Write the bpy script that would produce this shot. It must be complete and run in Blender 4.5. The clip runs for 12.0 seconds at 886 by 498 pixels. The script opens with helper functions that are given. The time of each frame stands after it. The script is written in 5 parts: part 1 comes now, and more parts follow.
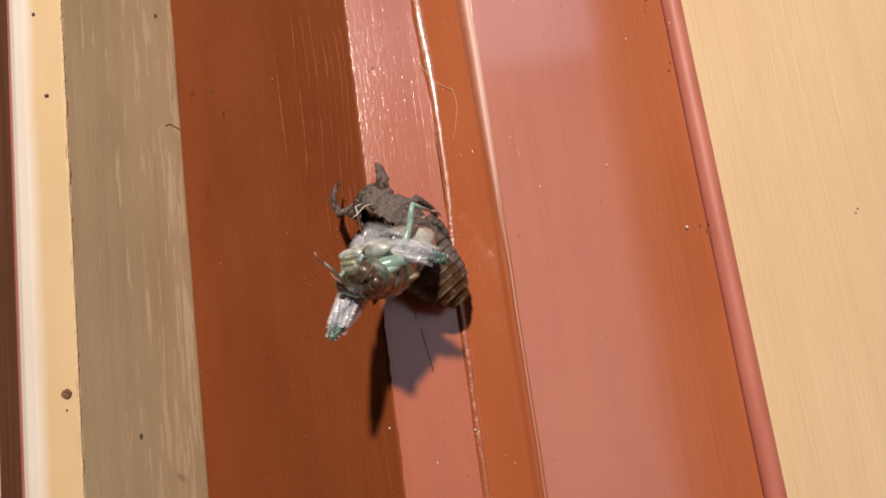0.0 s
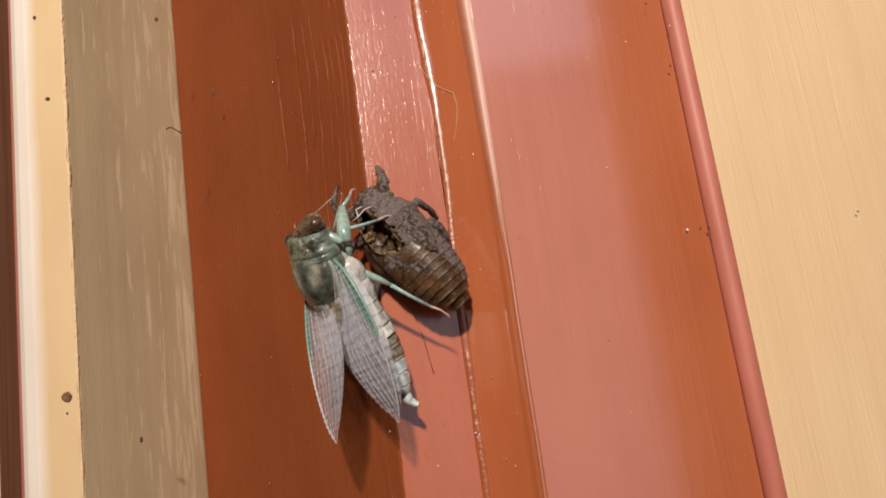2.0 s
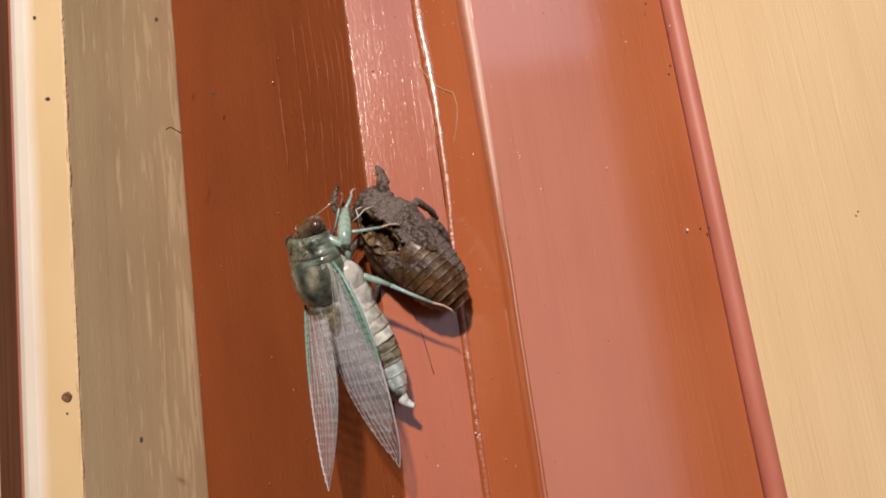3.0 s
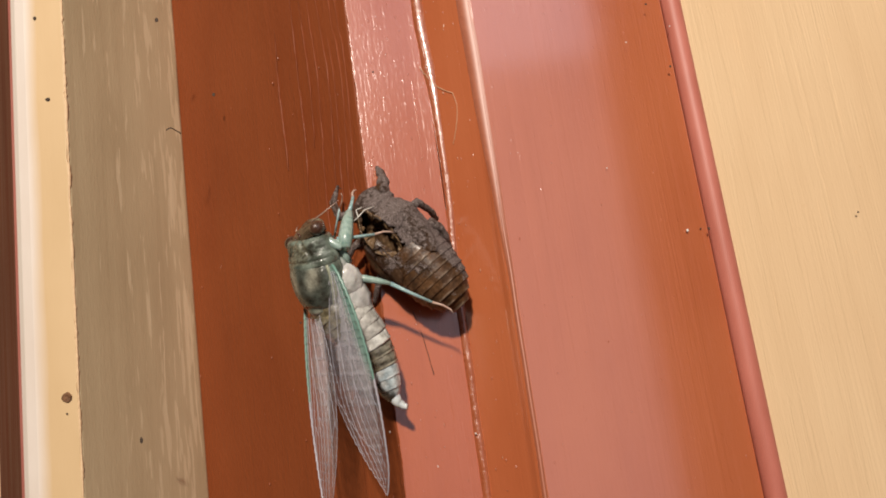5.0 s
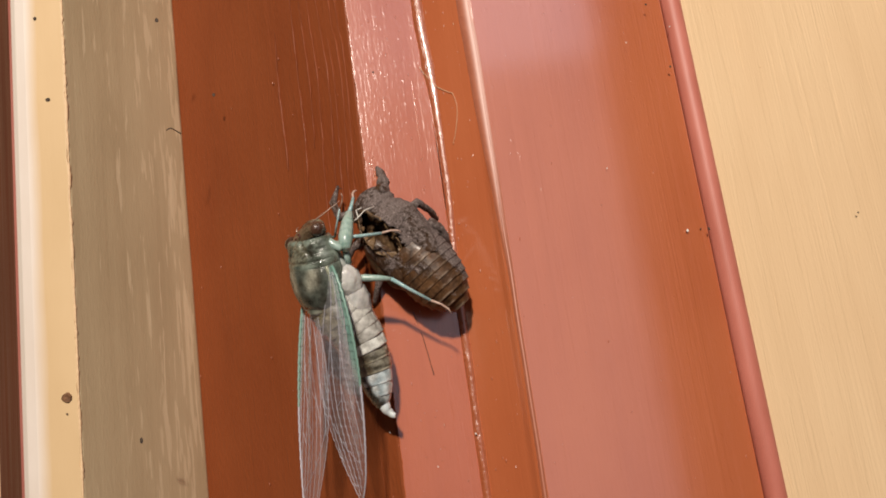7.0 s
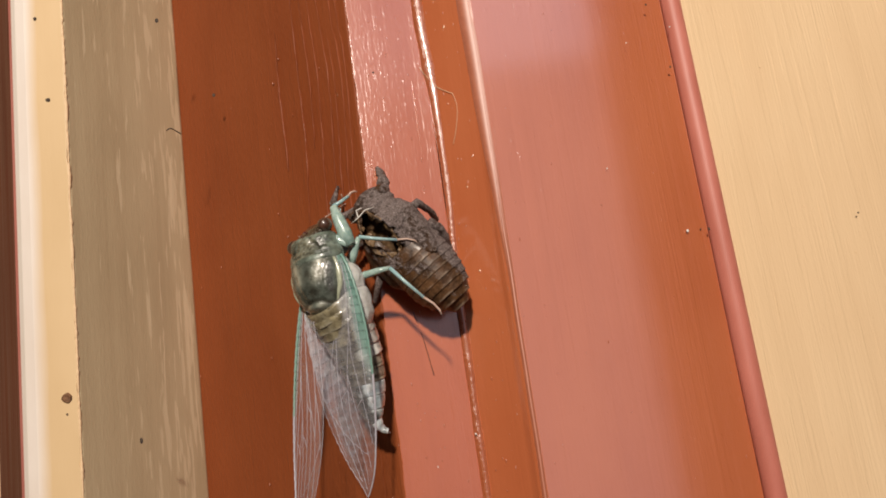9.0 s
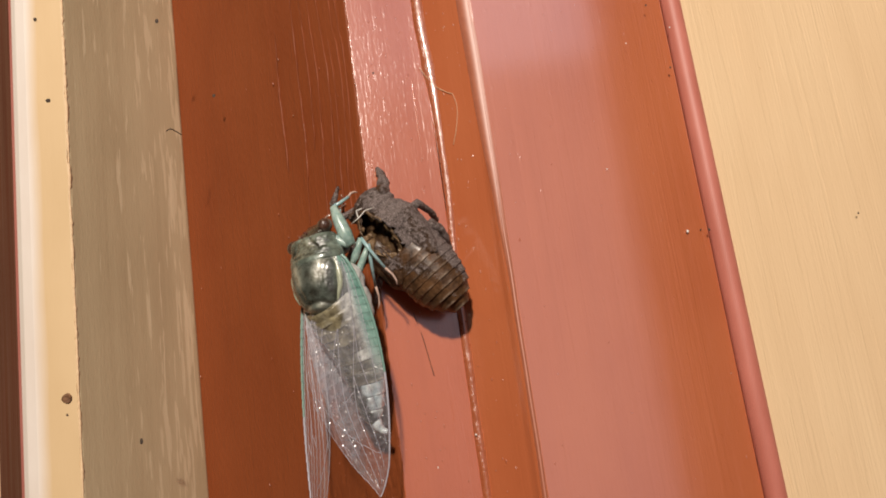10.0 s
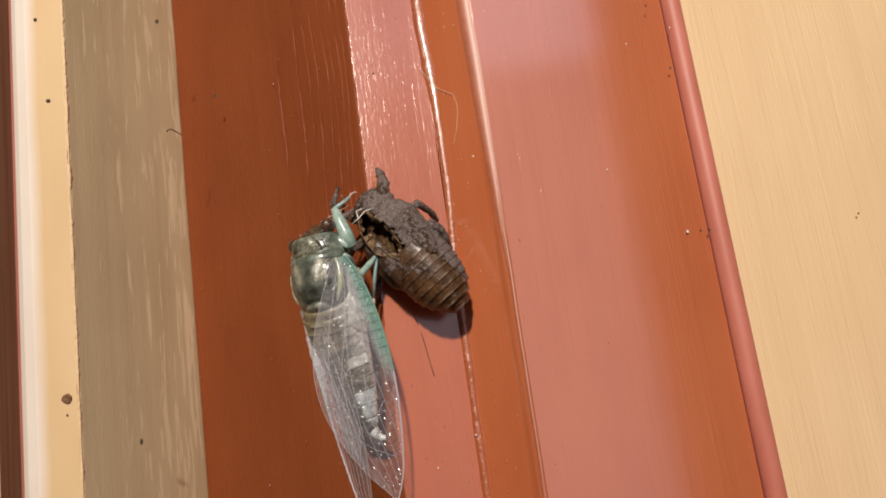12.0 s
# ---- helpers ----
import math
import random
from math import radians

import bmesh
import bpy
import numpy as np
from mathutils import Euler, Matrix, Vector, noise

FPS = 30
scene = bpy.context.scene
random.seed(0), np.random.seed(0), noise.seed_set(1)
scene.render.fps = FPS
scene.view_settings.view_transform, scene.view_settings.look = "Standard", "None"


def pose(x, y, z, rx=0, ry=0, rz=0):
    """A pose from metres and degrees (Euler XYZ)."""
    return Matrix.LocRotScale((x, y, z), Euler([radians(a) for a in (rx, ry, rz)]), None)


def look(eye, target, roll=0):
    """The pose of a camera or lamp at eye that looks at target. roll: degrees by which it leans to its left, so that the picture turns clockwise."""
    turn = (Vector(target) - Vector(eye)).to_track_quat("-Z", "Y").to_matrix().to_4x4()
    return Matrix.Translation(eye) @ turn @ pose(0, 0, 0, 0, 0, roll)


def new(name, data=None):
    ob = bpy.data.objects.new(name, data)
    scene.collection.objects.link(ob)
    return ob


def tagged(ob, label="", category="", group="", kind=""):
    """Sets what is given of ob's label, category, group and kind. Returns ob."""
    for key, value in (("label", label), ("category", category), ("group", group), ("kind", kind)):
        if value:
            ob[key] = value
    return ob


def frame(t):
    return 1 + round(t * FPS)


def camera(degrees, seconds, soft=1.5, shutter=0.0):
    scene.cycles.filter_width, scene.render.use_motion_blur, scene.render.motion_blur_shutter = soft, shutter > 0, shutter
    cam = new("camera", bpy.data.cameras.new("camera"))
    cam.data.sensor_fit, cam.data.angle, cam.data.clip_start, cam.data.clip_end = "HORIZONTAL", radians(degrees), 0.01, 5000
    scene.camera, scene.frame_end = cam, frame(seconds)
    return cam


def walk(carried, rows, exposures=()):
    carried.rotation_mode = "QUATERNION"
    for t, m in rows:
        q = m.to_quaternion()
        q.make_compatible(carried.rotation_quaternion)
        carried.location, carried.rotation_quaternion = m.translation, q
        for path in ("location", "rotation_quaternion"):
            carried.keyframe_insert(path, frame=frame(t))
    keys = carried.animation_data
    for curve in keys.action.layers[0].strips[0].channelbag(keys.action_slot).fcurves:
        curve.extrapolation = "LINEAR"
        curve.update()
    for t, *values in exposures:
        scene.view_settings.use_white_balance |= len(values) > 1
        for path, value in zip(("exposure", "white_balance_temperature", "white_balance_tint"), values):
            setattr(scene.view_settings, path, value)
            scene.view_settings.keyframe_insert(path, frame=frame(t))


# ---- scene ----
# The small world is built in millimetres about the middle of the door frame, 1.2 m above the ground.
MM = 0.001
Z0 = 1.2


def V(x, y, z):
    return Vector((x * MM, y * MM, z * MM + Z0))


# ---- camera ----
cam = camera(66, 12.0, 1.8)
TILTS = [(0, 9.69), (0.5, 9.81), (1, 9.88), (1.5, 9.92), (3, 9.94), (5, 9.98), (7, 10.0), (9, 10.02), (10, 10.06), (12, 10.09)]


def eye_pose(tilt):
    eye = Vector((0, -0.1192, -0.0210 + Z0))
    a = radians(tilt)
    return look(eye, eye + Vector((0, math.cos(a), math.sin(a))), -8.0)


walk(cam, [(t, eye_pose(a)) for t, a in TILTS])

# ---- light ----
world = bpy.data.worlds.new("night")
scene.world = world
world.use_nodes = True
world.node_tree.nodes["Background"].inputs[0].default_value = (0.35, 0.42, 0.6, 1)
world.node_tree.nodes["Background"].inputs[1].default_value = 0.007

bulb = new("key_lamp", bpy.data.lights.new("key_lamp", "POINT"))
bulb.data.energy = 29.0
bulb.data.color = (0.985, 0.880, 0.765)
bulb.data.shadow_soft_size = 0.021
bulb.location = V(-20, -690, 342)



# unseen soft lamps behind the camera, set to give the paint its sheen
def sheen_light(name, x, z, wide, high, watts, colour):
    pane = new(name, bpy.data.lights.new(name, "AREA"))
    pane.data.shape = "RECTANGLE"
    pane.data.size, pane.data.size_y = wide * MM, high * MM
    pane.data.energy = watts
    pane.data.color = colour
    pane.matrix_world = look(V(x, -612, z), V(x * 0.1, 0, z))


sheen_light("cool_sheen_light", 356, 30, 340, 620, 0.27, (1.0, 0.82, 0.92))
sheen_light("upper_sheen_light", 360, 450, 335, 215, 0.18, (0.88, 0.82, 1.0))

# ---- materials ----


def nodes_of(name):
    m = bpy.data.materials.new(name)
    m.use_nodes = True
    nt = m.node_tree
    return m, nt, nt.nodes["Principled BSDF"]


def add(nt, kind, **sockets):
    n = nt.nodes.new(kind)
    for k, v in sockets.items():
        n.inputs[k.replace("_", " ")].default_value = v
    return n


def coords(nt, sx, sy, sz):
    tc = nt.nodes.new("ShaderNodeTexCoord")
    mp = nt.nodes.new("ShaderNodeMapping")
    mp.inputs["Scale"].default_value = (sx, sy, sz)
    nt.links.new(tc.outputs["Object"], mp.inputs["Vector"])
    return mp.outputs["Vector"]


def noise_of(nt, vec, scale, detail=4.0, rough=0.55):
    n = add(nt, "ShaderNodeTexNoise", Scale=scale, Detail=detail, Roughness=rough)
    nt.links.new(vec, n.inputs["Vector"])
    return n.outputs["Fac"]


def ramp(nt, fac, *stops):
    r = nt.nodes.new("ShaderNodeValToRGB")
    els = r.color_ramp.elements
    while len(els) < len(stops):
        els.new(0.5)
    for e, (p, c) in zip(els, stops):
        e.position, e.color = p, (*c, 1)
    nt.links.new(fac, r.inputs["Fac"])
    return r.outputs["Color"]


def mix(nt, kind, fac, a, b):
    n = nt.nodes.new("ShaderNodeMix")
    n.data_type, n.blend_type = "RGBA", kind
    for sock, v in ((n.inputs[0], fac), (n.inputs[6], a), (n.inputs[7], b)):
        if isinstance(v, (int, float)):
            sock.default_value = v
        elif isinstance(v, tuple):
            sock.default_value = (*v, 1)
        else:
            nt.links.new(v, sock)
    return n.outputs[2]


def bump(nt, bsdf, height, strength, distance, before=None):
    b = nt.nodes.new("ShaderNodeBump")
    b.inputs["Strength"].default_value = strength
    b.inputs["Distance"].default_value = distance
    nt.links.new(height, b.inputs["Height"])
    if before is not None:
        nt.links.new(before, b.inputs["Normal"])
    nt.links.new(b.outputs["Normal"], bsdf.inputs["Normal"])
    return b.outputs["Normal"]


def brushed_paint(name, dark, mid, light, rough=0.27, spec=0.9, relief=1.0, streak=None, ridges=0.25, coat=1.0, peel=0.25, grooves=0.0, grain=0.35):
    """Old gloss paint with brush strokes along the board and the grain of the wood under it."""
    m, nt, b = nodes_of(name)
    fine = noise_of(nt, coords(nt, 1, 1, 0.035), 1500, 3)
    groove = ramp(nt, noise_of(nt, coords(nt, 1, 1, 0.012), 620, 2, 0.5), (0.40, (0, 0, 0)), (0.47, (1, 1, 1)))
    broad = noise_of(nt, coords(nt, 1, 1, 0.05), 260, 3)
    blot = noise_of(nt, coords(nt, 1, 1, 0.6), 45, 4)
    ridge = ramp(nt, noise_of(nt, coords(nt, 1, 1, 0.04), 900, 2, 0.6), (0.58, (0, 0, 0)), (0.64, (1, 1, 1)))
    nib = ramp(nt, noise_of(nt, coords(nt, 1, 1, 0.6), 1300, 1, 0.4), (0.72, (0, 0, 0)), (0.78, (1, 1, 1)))
    pits = ramp(nt, noise_of(nt, coords(nt, 1, 1, 0.22), 2300, 2, 0.6), (0.42, (0, 0, 0)), (0.72, (1, 1, 1)))
    col = ramp(nt, blot, (0.3, dark), (0.52, mid), (0.75, light))
    col = mix(nt, "MULTIPLY", grain, col, ramp(nt, broad, (0.3, (0.72, 0.68, 0.66)), (0.6, (1, 1, 1))))
    if streak:
        # flakes of old paint left in the grain, more of them towards the inner edge
        tc = nt.nodes.new("ShaderNodeTexCoord")
        xyz = nt.nodes.new("ShaderNodeSeparateXYZ")
        nt.links.new(tc.outputs["Object"], xyz.inputs[0])
        near = nt.nodes.new("ShaderNodeMapRange")
        near.inputs["From Min"].default_value, near.inputs["From Max"].default_value = 0.010, 0.036
        near.inputs["To Min"].default_value, near.inputs["To Max"].default_value = -0.035, 0.085
        nt.links.new(xyz.outputs["Y"], near.inputs["Value"])
        for scale, long, lo in ((520, 0.10, 0.635), (900, 0.09, 0.635)):
            st = nt.nodes.new("ShaderNodeMath")
            st.operation = "ADD"
            nt.links.new(noise_of(nt, coords(nt, 1, 1, long), scale, 3, 0.5), st.inputs[0])
            nt.links.new(near.outputs["Result"], st.inputs[1])
            col = mix(nt, "MIX", ramp(nt, st.outputs[0], (lo, (0, 0, 0)), (lo + 0.04, (0.55, 0.55, 0.55))), col, streak)
        dark_grain = ramp(nt, noise_of(nt, coords(nt, 1, 1, 0.03), 700, 4, 0.6), (0.34, (0.72, 0.70, 0.66)), (0.46, (1, 1, 1)))
        col = mix(nt, "MULTIPLY", 0.14, col, dark_grain)
    nt.links.new(col, b.inputs["Base Color"])
    rr = ramp(nt, broad, (0.3, (rough * 0.8,) * 3), (0.7, (rough * 1.25,) * 3))
    nt.links.new(rr, b.inputs["Roughness"])
    b.inputs["Specular IOR Level"].default_value = spec
    b.inputs["Coat Weight"].default_value = coat
    b.inputs["Coat IOR"].default_value = 2.7
    b.inputs["Coat Roughness"].default_value = rough * 0.8
    n1 = bump(nt, b, broad, 0.16 * relief, 0.0004)
    n2 = bump(nt, b, fine, 0.34 * relief, 0.00012, n1)
    n3 = bump(nt, b, pits, peel, 0.00016, n2)
    n4 = bump(nt, b, ridge, ridges, 0.0002, n3)
    if grooves:
        n4 = bump(nt, b, groove, grooves, 0.00035, n4)
    bump(nt, b, nib, 0.35 * relief, 0.0001, n4)
    return m


def simple(name, a, c, rough, scale=900, spec=0.5, metal=0.0, relief=0.3, dist=0.0001, sub=0.0, soft=0.15):
    """A mottled surface between two colours; soft: how gently they meet."""
    m, nt, b = nodes_of(name)
    vec = coords(nt, 1, 1, 1)
    n1 = noise_of(nt, vec, scale, 5)
    n2 = noise_of(nt, vec, scale * 0.23, 3)
    lo, hi = 0.5 - soft, 0.5 + soft
    col = mix(nt, "MIX", 0.5, ramp(nt, n1, (lo, a), (hi, c)), ramp(nt, n2, (lo, a), (hi, c)))
    nt.links.new(col, b.inputs["Base Color"])
    nt.links.new(ramp(nt, n1, (0.3, (rough * 0.75,) * 3), (0.7, (rough * 1.25,) * 3)), b.inputs["Roughness"])
    b.inputs["Specular IOR Level"].default_value = spec
    b.inputs["Metallic"].default_value = metal
    if sub:
        b.inputs["Subsurface Weight"].default_value = sub
        b.inputs["Subsurface Radius"].default_value = (0.0012, 0.0012, 0.0009)
        b.inputs["Subsurface Scale"].default_value = 1.0
    big = bump(nt, b, n2, relief * 0.6, dist * 3)
    bump(nt, b, n1, relief, dist, big)
    return m


RUST = brushed_paint("rust_paint", (0.46, 0.106, 0.036), (0.50, 0.124, 0.043), (0.54, 0.140, 0.050), 0.23, 0.5, 0.75, None, 0.08, 0.66, 0.17, 0.05, 0.2)
DOOR = brushed_paint("door_paint", (0.53, 0.138, 0.050), (0.57, 0.158, 0.060), (0.60, 0.173, 0.067), 0.21, 0.9, 0.95, None, 0.05, 1.0, 0.09, 0.08, 0.15)
DOOR.node_tree.nodes["Principled BSDF"].inputs["Coat Roughness"].default_value = 0.12
DOOR.node_tree.nodes["Principled BSDF"].inputs["Specular IOR Level"].default_value = 0.5
# darker rust paint: part of the reveal's shade is put into its colour
RUST_SHADED = brushed_paint("brown_paint", (0.225, 0.052, 0.0150), (0.250, 0.061, 0.018), (0.272, 0.069, 0.021), 0.5, 0.2, 0.8, None, 0.22, 0.0, 0.35, 0.06, 0.2)
MAROON = brushed_paint("maroon_paint", (0.105, 0.021, 0.0105), (0.125, 0.026, 0.013), (0.145, 0.031, 0.016), 0.6, 0.12, 0.8, None, 0.2, 0.0)
# lighter maroon: the lit look of the edge face is put into its colour
MAROON_LIT = brushed_paint("rose_paint", (0.40, 0.135, 0.105), (0.46, 0.165, 0.13), (0.52, 0.20, 0.16), 0.5, 0.3, 0.6, None, 0.2, 0.0)
CREAM = brushed_paint("cream_paint", (0.77, 0.540, 0.315), (0.79, 0.560, 0.332), (0.81, 0.585, 0.352), 0.5, 0.3, 0.8, None, 0.2, 0.0, 0.12, 0.10, 0.10)
BARE = brushed_paint("weathered_wood", (0.545, 0.435, 0.265), (0.60, 0.485, 0.30), (0.64, 0.525, 0.33), 0.6, 0.3, 0.35, (0.82, 0.69, 0.46), 0.05, 0.0, 0.10, 0.0, 0.3)


def pale_edge():
    """Cream paint that passes to whitish along the outer corner."""
    m, nt, b = nodes_of("pale_edged_cream_paint")
    tc = nt.nodes.new("ShaderNodeTexCoord")
    xyz = nt.nodes.new("ShaderNodeSeparateXYZ")
    nt.links.new(tc.outputs["Object"], xyz.inputs[0])
    n = noise_of(nt, coords(nt, 1, 1, 0.15), 300, 4)
    ad = nt.nodes.new("ShaderNodeMath")
    ad.operation = "MULTIPLY_ADD"
    nt.links.new(n, ad.inputs[0])
    ad.inputs[1].default_value = 0.0012
    nt.links.new(xyz.outputs["X"], ad.inputs[2])
    rg = nt.nodes.new("ShaderNodeMapRange")
    rg.inputs["From Min"].default_value, rg.inputs["From Max"].default_value = -0.0757, -0.0733
    nt.links.new(ad.outputs[0], rg.inputs["Value"])
    blot = noise_of(nt, coords(nt, 1, 1, 0.5), 90, 4)
    cream = ramp(nt, blot, (0.3, (0.69, 0.485, 0.265)), (0.7, (0.74, 0.53, 0.30)))
    white = ramp(nt, blot, (0.3, (0.80, 0.69, 0.60)), (0.7, (0.86, 0.77, 0.69)))
    nt.links.new(mix(nt, "MIX", rg.outputs["Result"], white, cream), b.inputs["Base Color"])
    b.inputs["Roughness"].default_value = 0.45
    bump(nt, b, n, 0.3, 0.0003)
    return m


PALE_EDGED = pale_edge()


def ribbed(name, a, c):
    """Vinyl cord with a fine slanting rib."""
    m, nt, b = nodes_of(name)
    nt.links.new(ramp(nt, noise_of(nt, coords(nt, 1, 1, 0.3), 300, 3), (0.3, a), (0.7, c)), b.inputs["Base Color"])
    b.inputs["Roughness"].default_value = 0.48
    wv = add(nt, "ShaderNodeTexWave", Scale=760.0, Distortion=0.3)
    mp = nt.nodes.new("ShaderNodeMapping")
    mp.inputs["Rotation"].default_value = (0, radians(-48), 0)
    nt.links.new(coords(nt, 1, 1, 1), mp.inputs["Vector"])
    nt.links.new(mp.outputs["Vector"], wv.inputs["Vector"])
    bump(nt, b, wv.outputs["Fac"], 0.16, 0.00015)
    return m


SPLINE = ribbed("spline_vinyl", (0.50, 0.155, 0.110), (0.58, 0.19, 0.14))
THREAD = simple("white_thread", (0.70, 0.66, 0.60), (0.85, 0.82, 0.76), 0.5, 2000)
MINT = simple("mint_leg", (0.20, 0.32, 0.28), (0.44, 0.55, 0.49), 0.28, 900, 0.6, 0, 0.3, 0.0001, 0.3)
TURQ = simple("turquoise_leg", (0.20, 0.36, 0.37), (0.46, 0.62, 0.62), 0.28, 900, 0.6, 0, 0.3, 0.0001, 0.3)
VEIN = simple("vein", (0.40, 0.38, 0.42), (0.54, 0.52, 0.58), 0.35, 900)
GREEN_VEIN = simple("green_vein", (0.12, 0.27, 0.22), (0.30, 0.43, 0.37), 0.3, 260)
BEAD = simple("paint_bead", (0.40, 0.10, 0.034), (0.46, 0.125, 0.045), 0.32, 1500, 1.0, 0, 0.7, 0.0003)
SOFT_BEAD = simple("paint_corner", (0.43, 0.11, 0.04), (0.49, 0.135, 0.052), 0.55, 1100, 0.2, 0, 0.45, 0.0003)
PINKISH = simple("pink_antenna", (0.42, 0.26, 0.20), (0.60, 0.44, 0.36), 0.4, 2000)
HAIR = simple("hair", (0.05, 0.018, 0.008), (0.14, 0.05, 0.02), 0.4, 3000)
for socket, value in (("IOR", 1.6), ("Coat Weight", 1.0), ("Coat IOR", 1.9), ("Coat Roughness", 0.11)):
    BEAD.node_tree.nodes["Principled BSDF"].inputs[socket].default_value = value
for socket, value in (("IOR", 1.45), ("Coat Weight", 0.9), ("Coat IOR", 2.5), ("Coat Roughness", 0.56)):
    SOFT_BEAD.node_tree.nodes["Principled BSDF"].inputs[socket].default_value = value
STRAW = simple("straw", (0.55, 0.36, 0.20), (0.78, 0.58, 0.38), 0.35, 3000)
RUSTY = simple("rusty_nail", (0.07, 0.03, 0.015), (0.24, 0.12, 0.06), 0.7, 1400, 0.3, 0, 1.0, 0.0004, 0, 0.12)
SPECK = simple("dark_speck", (0.03, 0.02, 0.015), (0.09, 0.06, 0.04), 0.8, 4000)


def number(nt, op, a, b):
    n = nt.nodes.new("ShaderNodeMath")
    n.operation = op
    for sock, v in zip(n.inputs, (a, b)):
        if isinstance(v, (int, float)):
            sock.default_value = v
        else:
            nt.links.new(v, sock)
    return n.outputs[0]


def attribute(nt, name):
    n = nt.nodes.new("ShaderNodeAttribute")
    n.attribute_name = name
    return n


def membrane(name):
    """Film with a milky bloom, its faint lilac partly a cool sheen put into the colour, green along the front edge,
    finely crinkled, with small blisters that glint.
    """
    m, nt, b = nodes_of(name)
    vec = attribute(nt, "film").outputs["Vector"]
    tint, milk = attribute(nt, "tint").outputs["Fac"], attribute(nt, "milk").outputs["Fac"]
    n = noise_of(nt, vec, 240, 4)
    vo = nt.nodes.new("ShaderNodeTexVoronoi")
    vo.inputs["Scale"].default_value = 880
    nt.links.new(vec, vo.inputs["Vector"])
    # crinkles, drawn out along the wing
    mp = nt.nodes.new("ShaderNodeMapping")
    mp.inputs["Scale"].default_value = (0.36, 1, 1)
    nt.links.new(vec, mp.inputs["Vector"])
    warp = add(nt, "ShaderNodeTexNoise", Scale=300.0, Detail=2.0)
    nt.links.new(vec, warp.inputs["Vector"])
    moved = nt.nodes.new("ShaderNodeVectorMath")
    moved.operation = "MULTIPLY_ADD"
    nt.links.new(warp.outputs["Color"], moved.inputs[0])
    moved.inputs[1].default_value = (0.0012, 0.0012, 0)
    nt.links.new(mp.outputs["Vector"], moved.inputs[2])
    net = nt.nodes.new("ShaderNodeTexVoronoi")
    net.feature = "DISTANCE_TO_EDGE"
    net.inputs["Scale"].default_value = 800
    nt.links.new(moved.outputs[0], net.inputs["Vector"])
    line = ramp(nt, net.outputs["Distance"], (0.0, (1, 1, 1)), (0.10, (0, 0, 0)))
    # lilac-white, with some of a cool sheen mixed into the colour
    white = ramp(nt, n, (0.3, (0.82, 0.80, 0.90)), (0.7, (0.95, 0.94, 0.97)))
    green = ramp(nt, n, (0.3, (0.10, 0.27, 0.215)), (0.7, (0.28, 0.46, 0.40)))
    nt.links.new(mix(nt, "MIX", tint, white, green), b.inputs["Base Color"])
    b.inputs["Roughness"].default_value = 0.2
    b.inputs["Specular IOR Level"].default_value = 0.7
    n1 = bump(nt, b, n, 0.5, 0.0006)
    n2 = bump(nt, b, line, 0.4, 0.0002, n1)
    blister = bump(nt, b, vo.outputs["Distance"], 1.0, 0.0008, n1)
    nt.links.new(n2, b.inputs["Normal"])
    thin = attribute(nt, "thin").outputs["Fac"]
    cover = number(nt, "MULTIPLY", number(nt, "MULTIPLY", line, 0.05), thin)
    base = number(nt, "MULTIPLY", milk, ramp(nt, n, (0.3, (0.75,) * 3), (0.7, (1.0,) * 3)))
    cover = number(nt, "ADD", base, cover)
    cover = number(nt, "MAXIMUM", cover, number(nt, "MULTIPLY", number(nt, "MULTIPLY", tint, thin), 0.8))
    clear = nt.nodes.new("ShaderNodeBsdfTransparent")
    clear.inputs[0].default_value = (0.985, 0.99, 0.995, 1)
    mx = nt.nodes.new("ShaderNodeMixShader")
    nt.links.new(cover, mx.inputs[0])
    gloss = nt.nodes.new("ShaderNodeBsdfGlossy")
    gloss.inputs["Roughness"].default_value = 0.12
    nt.links.new(blister, gloss.inputs["Normal"])
    top = nt.nodes.new("ShaderNodeMixShader")
    out = nt.nodes["Material Output"]
    nt.links.new(clear.outputs[0], mx.inputs[1])
    nt.links.new(b.outputs[0], mx.inputs[2])
    spot = ramp(nt, vo.outputs["Distance"], (0.16, (0.24,) * 3), (0.34, (0.012,) * 3))
    nt.links.new(number(nt, "MULTIPLY", thin, spot), top.inputs[0])
    nt.links.new(mx.outputs[0], top.inputs[1])
    nt.links.new(gloss.outputs[0], top.inputs[2])
    nt.links.new(top.outputs[0], out.inputs["Surface"])
    return m


